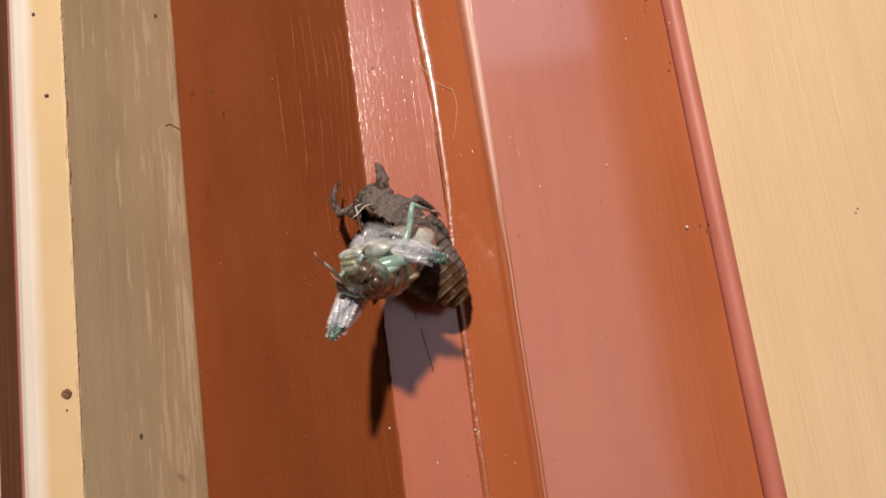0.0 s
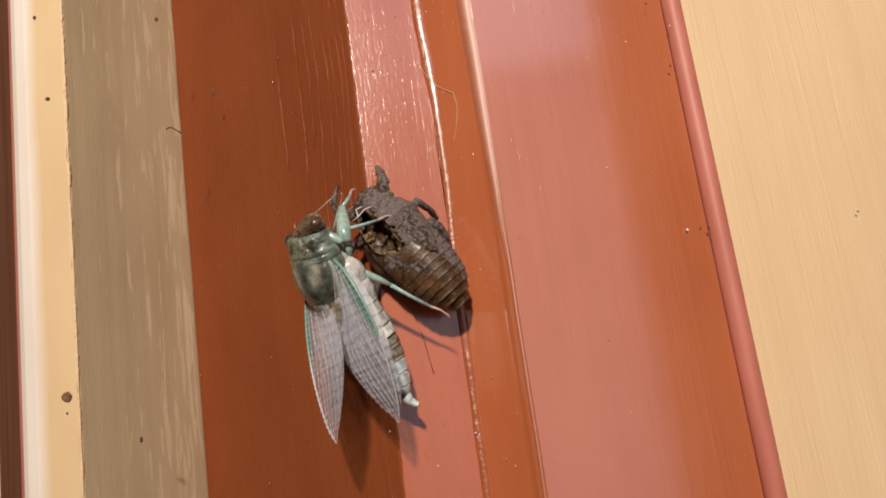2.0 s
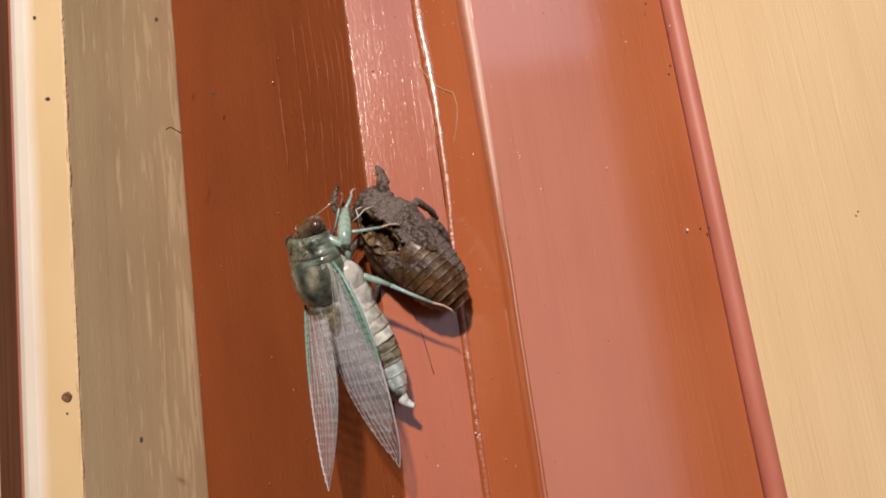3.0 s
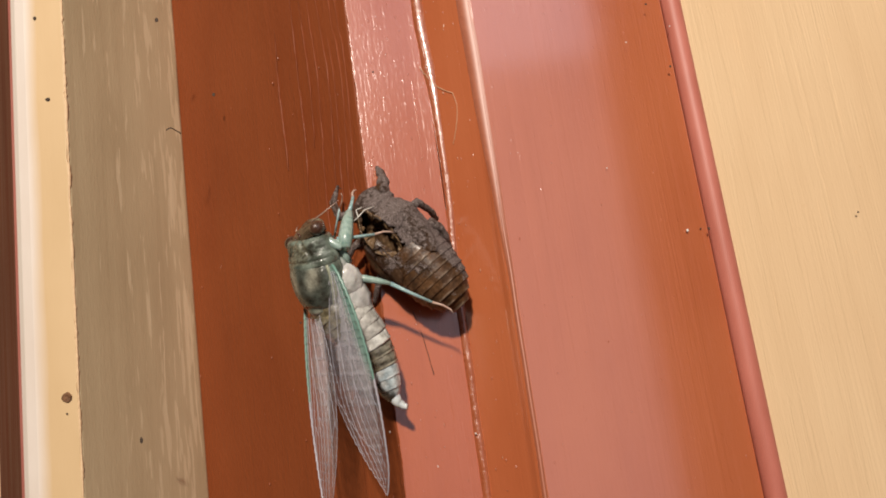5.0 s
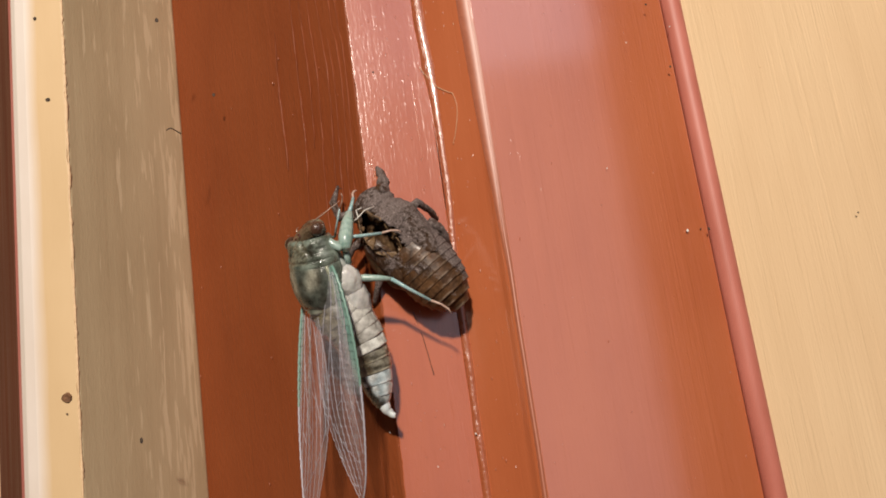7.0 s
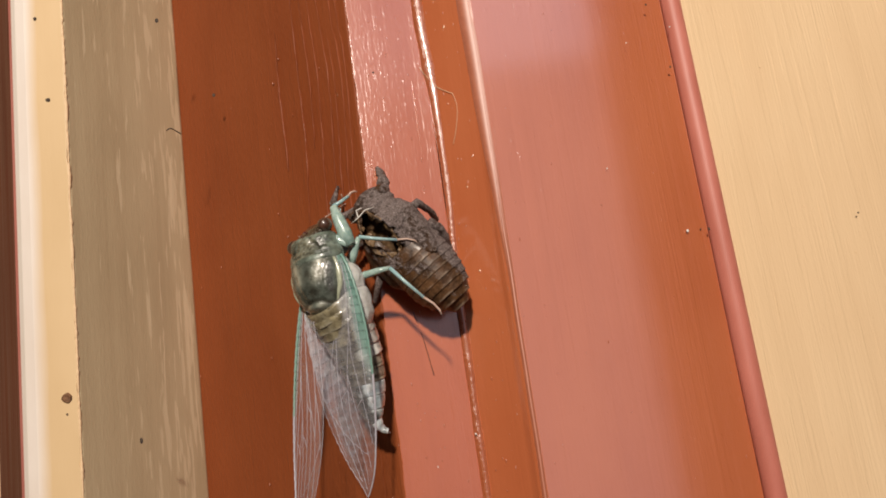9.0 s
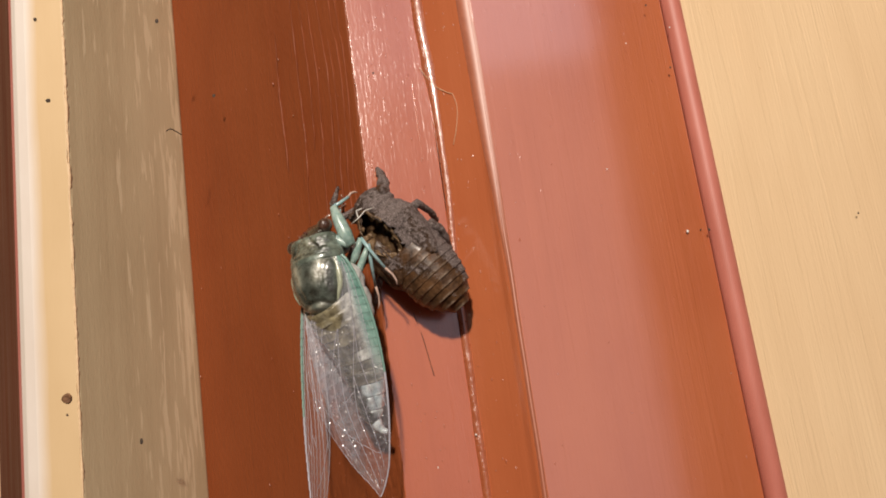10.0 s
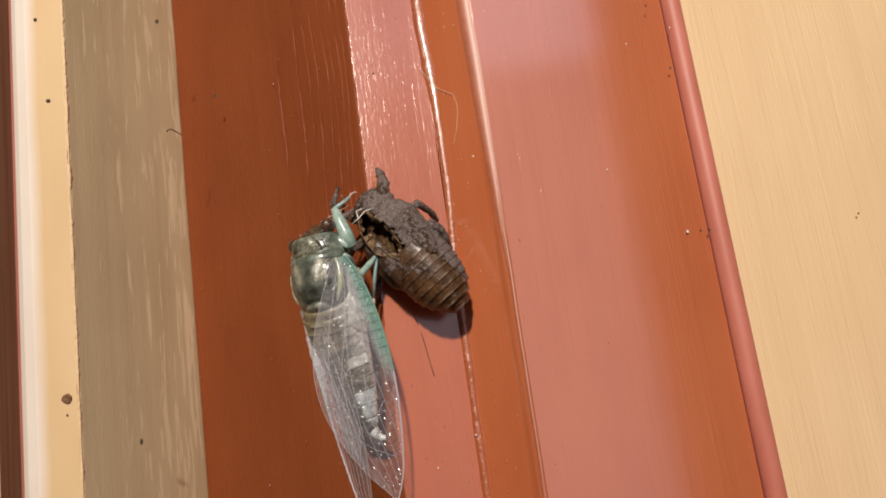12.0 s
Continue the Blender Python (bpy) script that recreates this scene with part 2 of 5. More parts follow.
def skin(name, rough, coat, mottle=900, grain=0.35, relief=0.5, sub=0.0, coat_rough=0.07):
    """Cuticle coloured by the pigment that the mesh carries, mottled at two scales, damp and glossy."""
    m, nt, b = nodes_of(name)
    vec = coords(nt, 1, 1, 1)
    pig = attribute(nt, "pigment").outputs["Color"]
    n1, n2 = noise_of(nt, vec, mottle, 5, 0.6), noise_of(nt, vec, mottle * 0.3, 3)
    col = mix(nt, "MULTIPLY", grain, pig, ramp(nt, n1, (0.35, (0.30, 0.28, 0.24)), (0.62, (1.25, 1.25, 1.2))))
    col = mix(nt, "MULTIPLY", grain, col, ramp(nt, n2, (0.35, (0.55, 0.53, 0.48)), (0.6, (1.15, 1.15, 1.12))))
    nt.links.new(col, b.inputs["Base Color"])
    nt.links.new(ramp(nt, n1, (0.3, (rough * 0.75,) * 3), (0.7, (rough * 1.3,) * 3)), b.inputs["Roughness"])
    b.inputs["Coat Weight"].default_value = coat
    b.inputs["Coat Roughness"].default_value = coat_rough
    b.inputs["Specular IOR Level"].default_value = 0.6
    if sub:
        b.inputs["Subsurface Weight"].default_value = sub
        b.inputs["Subsurface Radius"].default_value = (0.0012, 0.0012, 0.0009)
        b.inputs["Subsurface Scale"].default_value = 1.0
    big = bump(nt, b, n2, relief * 0.6, 0.0008)
    bump(nt, b, n1, relief, 0.00025, big)
    return m


def husk_skin(name):
    """Empty shell: translucent-looking amber brown gloss, grey with caked dust where the mesh carries it."""
    m, nt, b = nodes_of(name)
    vec = coords(nt, 1, 1, 1)
    pig = attribute(nt, "pigment").outputs["Color"]
    dust = attribute(nt, "dust").outputs["Fac"]
    fine, mid, big = noise_of(nt, vec, 5200, 3, 0.7), noise_of(nt, vec, 1500, 5, 0.65), noise_of(nt, vec, 330, 4, 0.6)
    mask = number(nt, "ADD", dust, number(nt, "MULTIPLY", number(nt, "SUBTRACT", mid, 0.5), 1.5))
    mask = number(nt, "ADD", mask, number(nt, "MULTIPLY", number(nt, "SUBTRACT", big, 0.5), 1.6))
    mask = ramp(nt, mask, (0.36, (0, 0, 0)), (0.62, (1, 1, 1)))
    amber = mix(nt, "MULTIPLY", 0.8, pig, ramp(nt, mid, (0.32, (0.25, 0.2, 0.16)), (0.66, (1.4, 1.4, 1.4))))
    grey = ramp(nt, fine, (0.36, (0.085, 0.062, 0.055)), (0.52, (0.205, 0.16, 0.147)), (0.66, (0.42, 0.35, 0.33)))
    grey = mix(nt, "MULTIPLY", 0.6, grey, ramp(nt, mid, (0.35, (0.45, 0.42, 0.4)), (0.6, (1.1, 1.1, 1.1))))
    nt.links.new(mix(nt, "MIX", mask, amber, grey), b.inputs["Base Color"])
    nt.links.new(ramp(nt, mask, (0.0, (0.34,) * 3), (1.0, (0.85,) * 3)), b.inputs["Roughness"])
    nt.links.new(ramp(nt, mask, (0.0, (0.14,) * 3), (0.8, (0.0,) * 3)), b.inputs["Coat Weight"])
    b.inputs["Specular IOR Level"].default_value = 0.3
    b.inputs["Coat Roughness"].default_value = 0.2
    n1 = bump(nt, b, mid, 0.4, 0.0004)
    bump(nt, b, number(nt, "MULTIPLY", fine, mask), 0.8, 0.00035, n1)
    return m


HUSK_SKIN = husk_skin("husk_cuticle")
GLOSS_SKIN = skin("damp_cuticle", 0.28, 0.8, 800, 0.6, 0.85, 0.0, 0.07)
SOFT_SKIN = skin("soft_cuticle", 0.3, 0.6, 700, 0.22, 0.6, 0.2, 0.12)
MEMBRANE = membrane("wing_membrane")

# ---- mesh tools (all in millimetres, scaled on linking) ----


def part(name, bm, material, parent=None, label="", smooth=True, place=None):
    """Links a bmesh as one mesh object, under a thing or part if one is given."""
    for v in bm.verts:
        v.co *= MM
    bmesh.ops.recalc_face_normals(bm, faces=bm.faces[:])
    me = bpy.data.meshes.new(name)
    bm.to_mesh(me)
    bm.free()
    me.materials.append(material)
    if smooth:
        for p in me.polygons:
            p.use_smooth = True
    ob = new(name, me)
    if parent is not None:
        ob.parent = parent
    if place is not None:
        ob.matrix_basis = place
    if label:
        ob["label"] = label
    return ob


def rings_mesh(rings, close_ends=True, bm=None):
    """A tube through rings of points."""
    bm = bm or bmesh.new()
    vs = [[bm.verts.new(p) for p in r] for r in rings]
    k = len(rings[0])
    for a, b in zip(vs, vs[1:]):
        for i in range(k):
            bm.faces.new((a[i], a[(i + 1) % k], b[(i + 1) % k], b[i]))
    if close_ends:
        bm.faces.new(vs[0])
        bm.faces.new(vs[-1])
    return bm


def loft_y(stations, k=24, wob=0.0, seed=0, bm=None):
    """Closed body along y. Stations: (y, half width, top, bottom, centre z, centre x)."""
    rings = []
    for j, (y, w, top, bot, cz, cx) in enumerate(stations):
        r = []
        for i in range(k):
            a = 2 * math.pi * i / k
            c, s = math.cos(a), math.sin(a)
            q = 1 + wob * noise.noise(Vector((c * 2 + seed, s * 2, y * 0.5)))
            r.append((cx + w * c * q, y, cz + (top if s > 0 else bot) * s * q))
        rings.append(r)
    return rings_mesh(rings, True, bm)


def tube(points, radii, k=8, bm=None, capped=True):
    """A round limb along points with a radius at each."""
    pts = [Vector(p) for p in points]
    rings = []
    for i, p in enumerate(pts):
        d = (pts[min(i + 1, len(pts) - 1)] - pts[max(i - 1, 0)]).normalized()
        a = d.orthogonal().normalized() if i == 0 else (a - d * a.dot(d)).normalized()
        b = d.cross(a)
        r = radii[i] if isinstance(radii, (list, tuple)) else radii
        rings.append([p + r * (math.cos(2 * math.pi * j / k) * a + math.sin(2 * math.pi * j / k) * b) for j in range(k)])
    return rings_mesh(rings, capped, bm)


def ball(c, r, bm=None, seg=14):
    bm = bm or bmesh.new()
    rx, ry, rz = r if isinstance(r, (list, tuple)) else (r, r, r)
    bmesh.ops.create_uvsphere(bm, u_segments=seg, v_segments=max(6, seg * 2 // 3), radius=1,
                              matrix=Matrix.Translation(c) @ Matrix.Diagonal((rx, ry, rz, 1)))
    return bm


def smooth_lerp(rows, t):
    """Values between rows (t, v...), eased."""
    if t <= rows[0][0]:
        return rows[0][1:]
    for a, b in zip(rows, rows[1:]):
        if t <= b[0]:
            f = (t - a[0]) / (b[0] - a[0])
            return tuple(p + (q - p) * f for p, q in zip(a[1:], b[1:]))
    return rows[-1][1:]


def fair(stations, n):
    """Stations of a body, eased through with a smooth curve."""
    out = []
    for i in range(n + 1):
        f = i / n * (len(stations) - 1)
        a = min(int(f), len(stations) - 2)
        w = f - a
        p0, p1, p2, p3 = (stations[k] for k in (max(a - 1, 0), a, a + 1, min(a + 2, len(stations) - 1)))
        out.append(tuple(0.5 * (2 * q1 + (q2 - q0) * w + (2 * q0 - 5 * q1 + 4 * q2 - q3) * w * w + (3 * q1 - q0 - 3 * q2 + q3) * w ** 3) for q0, q1, q2, q3 in zip(p0, p1, p2, p3)))
    return out


def ease(x, a, b):
    f = min(1.0, max(0.0, (x - a) / (b - a)))
    return f * f * (3 - 2 * f)


def blend(a, b, f):
    f = min(1.0, max(0.0, f))
    return tuple(p + (q - p) * f for p, q in zip(a, b))


def bell(x, at, wide):
    return math.exp(-((x - at) / wide) ** 2)


def paint(ob, colour, dust=None):
    """Stores the pigment, a function of the place in millimetres, on the points of a mesh."""
    me = ob.data
    layer = me.attributes.new("pigment", "FLOAT_COLOR", "POINT")
    for v, d in zip(me.vertices, layer.data):
        d.color = (*colour(v.co / MM), 1)
    if dust:
        layer = me.attributes.new("dust", "FLOAT", "POINT")
        for v, d in zip(me.vertices, layer.data):
            d.value = dust(v.co / MM)
    return ob


def wavy(points, steps, sway, seed):
    """A hand-drawn line through points."""
    pts = [Vector(p) for p in points]
    out = []
    for i in range(steps + 1):
        f = i / steps * (len(pts) - 1)
        a = min(int(f), len(pts) - 2)
        w = f - a
        p0, p1, p2, p3 = pts[max(a - 1, 0)], pts[a], pts[a + 1], pts[min(a + 2, len(pts) - 1)]
        q = 0.5 * ((2 * p1) + (p2 - p0) * w + (2 * p0 - 5 * p1 + 4 * p2 - p3) * w * w + (3 * p1 - p0 - 3 * p2 + p3) * w ** 3)
        out.append(q + sway * noise.noise_vector(Vector((f * 2.1, seed, 0))))
    return out


# ---- the door frame ----
LOW, HIGH = -1200.0, 900.0


def board(name, profile, material, label, category, ragged=()):
    """A board that runs upward, from its outline in plan. ragged: corners whose edge is chipped."""
    bm = bmesh.new()
    zs = [LOW, -300.0, -120.0] + [-70 + 0.7 * i for i in range(201)] + [120.0, 300.0, HIGH] if ragged else [LOW, 0.0, HIGH]
    rows = []
    for z in zs:
        row = []
        for i, (x, y) in enumerate(profile):
            if i in ragged:
                dx = 0.2 * noise.noise(Vector((z * 0.9, i, x))) + 0.2 * noise.noise(Vector((z * 0.16, i, x)))
                nx, ny = profile[1][0] - x, profile[1][1] - y
                x, y = x + dx, y + dx * ny / nx
            row.append((x, y, z))
        rows.append(row)
    rings_mesh(rows, True, bm)
    ob = part(name, bm, material, smooth=False, place=Matrix.Translation((0, 0, Z0)))
    bv = ob.modifiers.new("edge", "BEVEL")
    bv.width, bv.segments, bv.limit_method, bv.angle_limit = 0.00014 if ragged else 0.00035, 3, "ANGLE", radians(12)
    return tagged(ob, label, category, "", "structure")


def build_frame():
    board("trim_1", [(-10.9, -0.9), (-12.0, -1.45), (-57.9, 34.5), (-57.9, 44), (-11.4, 44)], RUST_SHADED,
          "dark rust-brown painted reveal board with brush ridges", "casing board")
    board("trim_2", [(-11.8, -1.7), (-0.6, 0.9), (1.5, 1.3), (1.5, 44), (-11.8, 44)], RUST,
          "rust-red painted wooden casing strip, paint chipped at its edge", "casing strip", (0,))
    board("trim_3", [(-57.8, 34.3), (-68.6, 4.95), (-69.4, 5.05), (-69.5, 44), (-57.8, 44)], BARE,
          "weathered tan board side streaked with old cream paint", "trim board")
    board("trim_4", [(-68.8, 4.7), (-76.4, 4.7), (-78.4, 5.1), (-79.8, 6.1), (-80.6, 7.8), (-80.7, 44), (-69.6, 44), (-69.6, 12)], PALE_EDGED,
          "cream painted board with a rubbed whitish corner", "trim board", (0,))
    board("trim_5", [(-80.75, 8.2), (-82.05, 8.6), (-82.05, 60), (-80.75, 60)], MAROON_LIT,
          "thin edge of old rose paint beside the cream board", "paint edge")
    board("wall_left", [(-82.1, 8.9), (-119, 58), (-125, 100), (-82.1, 100)], MAROON,
          "dark maroon painted board beside the cream one", "wall board")
    board("door_stile", [(1.6, 1.4), (2.6, 0.9), (9.2, -1.9), (10.1, -2.75), (11.2, -3.1), (49.05, 5.5), (49.05, 40), (1.6, 40)], DOOR,
          "rust-red painted screen door stile", "door stile")
    board("wall_right", [(52.75, 5.5), (240, 48.7), (240, 60), (52.75, 60)], CREAM,
          "cream painted panel with brushed grain", "wall panel")
    bm = tube([(51.1, 6.1, LOW), (51.1, 6.1, 0), (51.1, 6.1, HIGH)], 1.95, 28)
    tagged(part("spline", bm, SPLINE, place=Matrix.Translation((0, 0, Z0))), "rust-pink ribbed vinyl spline beside the stile", "spline", "", "structure")
    # plain wall behind everything
    bm = bmesh.new()
    bmesh.ops.create_cube(bm, size=1, matrix=Matrix.Translation((0, 106, -150)) @ Matrix.Diagonal((1600, 10, 2100, 1)))
    tagged(part("wall_back", bm, CREAM, smooth=False, place=Matrix.Translation((0, 0, Z0))), "plain house wall behind the door frame", "wall", "", "structure")
    bm = bmesh.new()
    bmesh.ops.create_cube(bm, size=1, matrix=Matrix.Translation((0, -600, -1215)) @ Matrix.Diagonal((1600, 1422, 30, 1)))
    tagged(part("floor", bm, MAROON, smooth=False, place=Matrix.Translation((0, 0, Z0))), "plain dark painted porch floor before the door", "floor", "", "structure")


build_frame()


def frame_from(at, ahead, back):
    """A pose at a point with y towards ahead and z towards back as far as it can (millimetre numbers, metres out)."""
    y = (Vector(ahead) - Vector(at)).normalized()
    z = Vector(back)
    z = (z - y * z.dot(y)).normalized()
    x = y.cross(z)
    m = Matrix((x, y, z)).transposed().to_4x4()
    m.translation = V(*at)
    return m


# ---- the empty shell ----
def leg_mesh(points, radii, spines=0, seed=1):
    rnd = random.Random(seed)
    pts = [Vector(p) for p in points]
    fine, girth = [], []
    for i in range(len(pts) - 1):
        for f in (0.0, 0.25, 0.5, 0.75):
            fine.append(pts[i].lerp(pts[i + 1], f) + 0.12 * noise.noise_vector(Vector((i + f, seed, 2))))
            girth.append((radii[i] + (radii[i + 1] - radii[i]) * f) * (1 + 0.4 * noise.noise(Vector(((i + f) * 2.3, seed, 7)))))
    bm = tube(fine + [pts[-1]], girth + [radii[-1]], 9)
    for _ in range(spines):
        i = rnd.randrange(len(pts) - 1)
        p = pts[i].lerp(pts[i + 1], rnd.random())
        d = Vector((rnd.uniform(-1, 1), rnd.uniform(-1, 1), rnd.uniform(-1, 1))).normalized()
        tube([p, p + d * 0.8], [0.14, 0.03], 5, bm)
    return bm


AMBER, AMBER_DARK, AMBER_PALE = (0.085, 0.046, 0.025), (0.030, 0.016, 0.010), (0.22, 0.14, 0.075)


def build_shell():
    shell = new("cicada_shell")
    shell.matrix_basis = frame_from(SHELL_AT, SHELL_HEAD, SHELL_BACK)
    tagged(shell, "empty dusty brown cicada shell, split along the back, on the casing", "insect shell")
    inv = shell.matrix_basis.inverted()
    # head, collar and middle of the husk, open along the back: (y, half width, top, bottom, centre z)
    outline = fair([(12.3, 0.7, 0.5, 0.8, -1.5), (11.7, 2.2, 1.5, 2.2, -1.3), (10.7, 3.3, 2.5, 3.3, -0.9), (9.2, 4.0, 3.4, 4.0, -0.5), (7.7, 4.2, 3.8, 4.2, -0.2),
                    (6.6, 4.7, 4.5, 4.4, 0.0), (4.6, 5.2, 5.1, 4.6, 0.1), (2.4, 5.4, 5.2, 4.6, 0.0), (0.0, 5.4, 5.1, 4.6, 0.0), (-2.0, 5.4, 5.1, 4.6, 0.0)], 96)
    k = 120
    bm = bmesh.new()
    rows, ys = [], []
    for y, w, top, bot, cz in outline:
        row = []
        for i in range(k):
            a = 2 * math.pi * i / k
            c, s = math.cos(a), math.sin(a)
            q = 1 + 0.07 * noise.noise(Vector((c * 2.5, s * 2.5, y * 0.5))) + 0.035 * noise.noise(Vector((c * 7, s * 7, y * 1.6))) + 0.016 * noise.noise(Vector((c * 16, s * 16, y * 3.4)))
            # seams: behind the head, and the raised hind edge of the collar with the step below it
            q -= 0.07 * bell(y, 8.3 - 0.5 * c, 0.35)
            q += 0.06 * ease(y, 2.0 + 0.9 * abs(c), 3.0 + 0.9 * abs(c)) * (1 - ease(y, 4.2, 7.0)) + 0.03 * bell(y, 6.9, 0.5)
            q -= 0.05 * bell(y, -0.6, 0.4)
            row.append(bm.verts.new((w * c * q, y, cz + (top if s > 0 else bot) * s * q)))
        rows.append(row)
        ys.append(y)
    for j in range(len(rows) - 1):
        for i in range(k):
            y = ys[j]
            ang = (i + 0.5) * 360 / k - 90
            half = 36 * max(0.0, 1 - abs((y - 3.2) / 6.2) ** 2.4) + 7 * noise.noise(Vector((y * 1.3, i * 0.2, 0)))
            if -1.6 < y < 9.4 and abs(ang - 22) < half:
                continue
            bm.faces.new((rows[j][i], rows[j][(i + 1) % k], rows[j + 1][(i + 1) % k], rows[j + 1][i]))
    bm.faces.new(rows[0])
    husk = part("husk", bm, HUSK_SKIN, shell, "dust-grey split husk, glossier brown beside the split")

    def coat_of_dust(p):
        d = 0.55 + 0.10 * p.x + 0.05 * p.z
        d -= 0.9 * bell(p.y, 3.0, 4.5) * ease(-p.x, 0.4, 2.4) + 0.55 * bell(p.y, 7.3, 0.9) * ease(-p.x, -3.0, 0.5)
        return d - 0.35 * ease(-p.y, -0.5, 1.5)

    paint(husk, lambda p: blend(AMBER, AMBER_DARK, 0.5 + 0.8 * noise.noise(p * 0.5)), coat_of_dust)
    so = husk.modifiers.new("skin", "SOLIDIFY")
    so.thickness, so.offset = 0.00022, -1
    # curled lips along the split
    for side in (-1, 1):
        pts = [(side * (0.3 + 2.0 * math.sin(math.pi * f) ** 0.8) - 1.2 + 0.3 * noise.noise(Vector((f * 7, side, 0))), 9.2 - 10.4 * f,
                4.0 + 0.9 * math.sin(math.pi * f) + 0.3 * noise.noise(Vector((f * 9, side, 3)))) for f in [i / 32 for i in range(33)]]
        lip = part("torn_lip", tube(pts, [0.05 + 0.08 * math.sin(math.pi * i / 32) * (1 + 0.7 * noise.noise(Vector((i * 0.9, side, 1)))) for i in range(33)], 8),
                   HUSK_SKIN, shell, "glossy amber torn edge")
        paint(lip, lambda p: AMBER_PALE, lambda p: 0.1)
    # hollow inside: a crumpled amber lining deep in the split
    bm = ball((0, 3.2, -1.6), (4.3, 7.2, 3.6), seg=40)
    for v in bm.verts:
        v.co += 0.6 * noise.noise_vector(v.co * 0.7) + 0.3 * noise.noise_vector(v.co * 1.9)
    lining = part("lining", bm, HUSK_SKIN, shell, "crumpled amber lining")
    paint(lining, lambda p: blend(AMBER, AMBER_PALE, 0.25 + 1.2 * noise.noise(p * 0.8)), lambda p: 0.05)
    # torn membranes that bridge the split
    rnd = random.Random(9)
    for n in range(11):
        f = 0.16 + 0.07 * n
        side = -1 if n % 2 else 1
        p = Vector((side * (0.3 + 2.0 * math.sin(math.pi * f)) - 1.2, 9.2 - 10.4 * f, 4.2 + 0.7 * math.sin(math.pi * f)))
        q = p + Vector((-side * rnd.uniform(0.5, 1.7), rnd.uniform(-0.9, 0.9), rnd.uniform(-1.6, -0.2)))
        w = Vector((0, rnd.uniform(0.4, 1.0), 0.1))
        bm = bmesh.new()
        grid = []
        for a in range(6):
            mid = p.lerp(q, a / 5) + Vector((0, 0, 0.25 * math.sin(a * 1.1 + n)))
            grid.append([bm.verts.new(mid + w * (b / 2 - 1) * (1 - 0.12 * a) + 0.15 * noise.noise_vector(Vector((a, b, n)))) for b in range(5)])
        for a in range(5):
            for b in range(4):
                bm.faces.new((grid[a][b], grid[a + 1][b], grid[a + 1][b + 1], grid[a][b + 1]))
        flap = part("torn_flap", bm, HUSK_SKIN, shell)
        paint(flap, lambda p: AMBER_PALE, lambda p: 0.15)
        so = flap.modifiers.new("skin", "SOLIDIFY")
        so.thickness = 0.00012
    # visor and eye caps, wing pads, brown side below the split
    for side in (-1, 1):
        cap = ball((side * 3.3, 10.0, 0.3), (1.0, 1.2, 1.2), seg=18)
        paint(part("eye_cap", cap, HUSK_SKIN, shell), lambda p: AMBER, lambda p: 0.3)
        bm = bmesh.new()
        grid = []
        for a in range(25):
            u = a / 24
            wide = 2.5 * (1 - u ** 3) ** 0.5 * ease(u, -0.2, 0.25) + 0.05
            row = []
            for b in range(13):
                v = b / 12 * 2 - 1
                ang = radians(34 + 14 * u) + v * wide / 5.6
                r = 5.45 + 0.5 * (1 - v * v) + 0.06 * noise.noise(Vector((u * 6, v * 3, side))) + 0.12 * bell(abs(v), 0.5, 0.12)
                row.append(bm.verts.new((side * r * math.cos(ang), 4.6 - 8.6 * u, r * 0.94 * math.sin(ang))))
            grid.append(row)
        for a in range(24):
            for b in range(12):
                bm.faces.new((grid[a][b], grid[a + 1][b], grid[a + 1][b + 1], grid[a][b + 1]))
        pad = part("wing_pad", bm, HUSK_SKIN, shell, "dust-caked wing pad")
        paint(pad, lambda p: AMBER, lambda p: (0.72 if side > 0 else 0.45) - 0.3 * ease(-p.y, 1.0, 3.5))
        so = pad.modifiers.new("skin", "SOLIDIFY")
        so.thickness, so.offset = 0.0005, -1
    bm = ball((-4.2, 0.2, -0.9), (3.0, 6.0, 3.5), seg=44)
    for v in bm.verts:
        v.co += 0.3 * noise.noise_vector(v.co * 0.6) + 0.1 * noise.noise_vector(v.co * 2.1)
    flank = part("side_plate", bm, HUSK_SKIN, shell, "glossy dark brown side below the split")
    paint(flank, lambda p: blend(AMBER_DARK, AMBER, 0.6 + noise.noise(p * 0.5)), lambda p: 0.02)
    paint(part("snout", ball((0, 10.9, -2.2), (1.5, 1.5, 1.6), seg=18), HUSK_SKIN, shell), lambda p: AMBER, lambda p: 0.6)
    # ringed abdomen: each ring flares to a pale hind edge that laps the next, blunt at its end
    widths = [5.3, 5.4, 5.45, 5.4, 5.3, 5.1, 4.75, 4.15, 3.1]
    for i, w in enumerate(widths):
        y = -1.0 - i * 1.38
        nx = widths[i + 1] if i + 1 < len(widths) else 1.6
        st = []
        for dy, f, q in ((1.0, 0.0, 0.978), (0.7, 0.05, 0.983), (0.3, 0.2, 0.987), (-0.1, 0.42, 0.991), (-0.5, 0.65, 0.996), (-0.8, 0.80, 1.001), (-1.0, 0.9, 1.006), (-1.12, 0.95, 1.009), (-1.22, 1.0, 1.004), (-1.26, 1.0, 0.988)):
            r = (w + (nx - w) * f) * q
            st.append((y + dy, r, r * 0.97, r * 0.9, 0, 0))
        ring = part("abdomen_ring", loft_y(st, 72, 0.03, 0), HUSK_SKIN, shell, "amber ring with a pale hind edge")
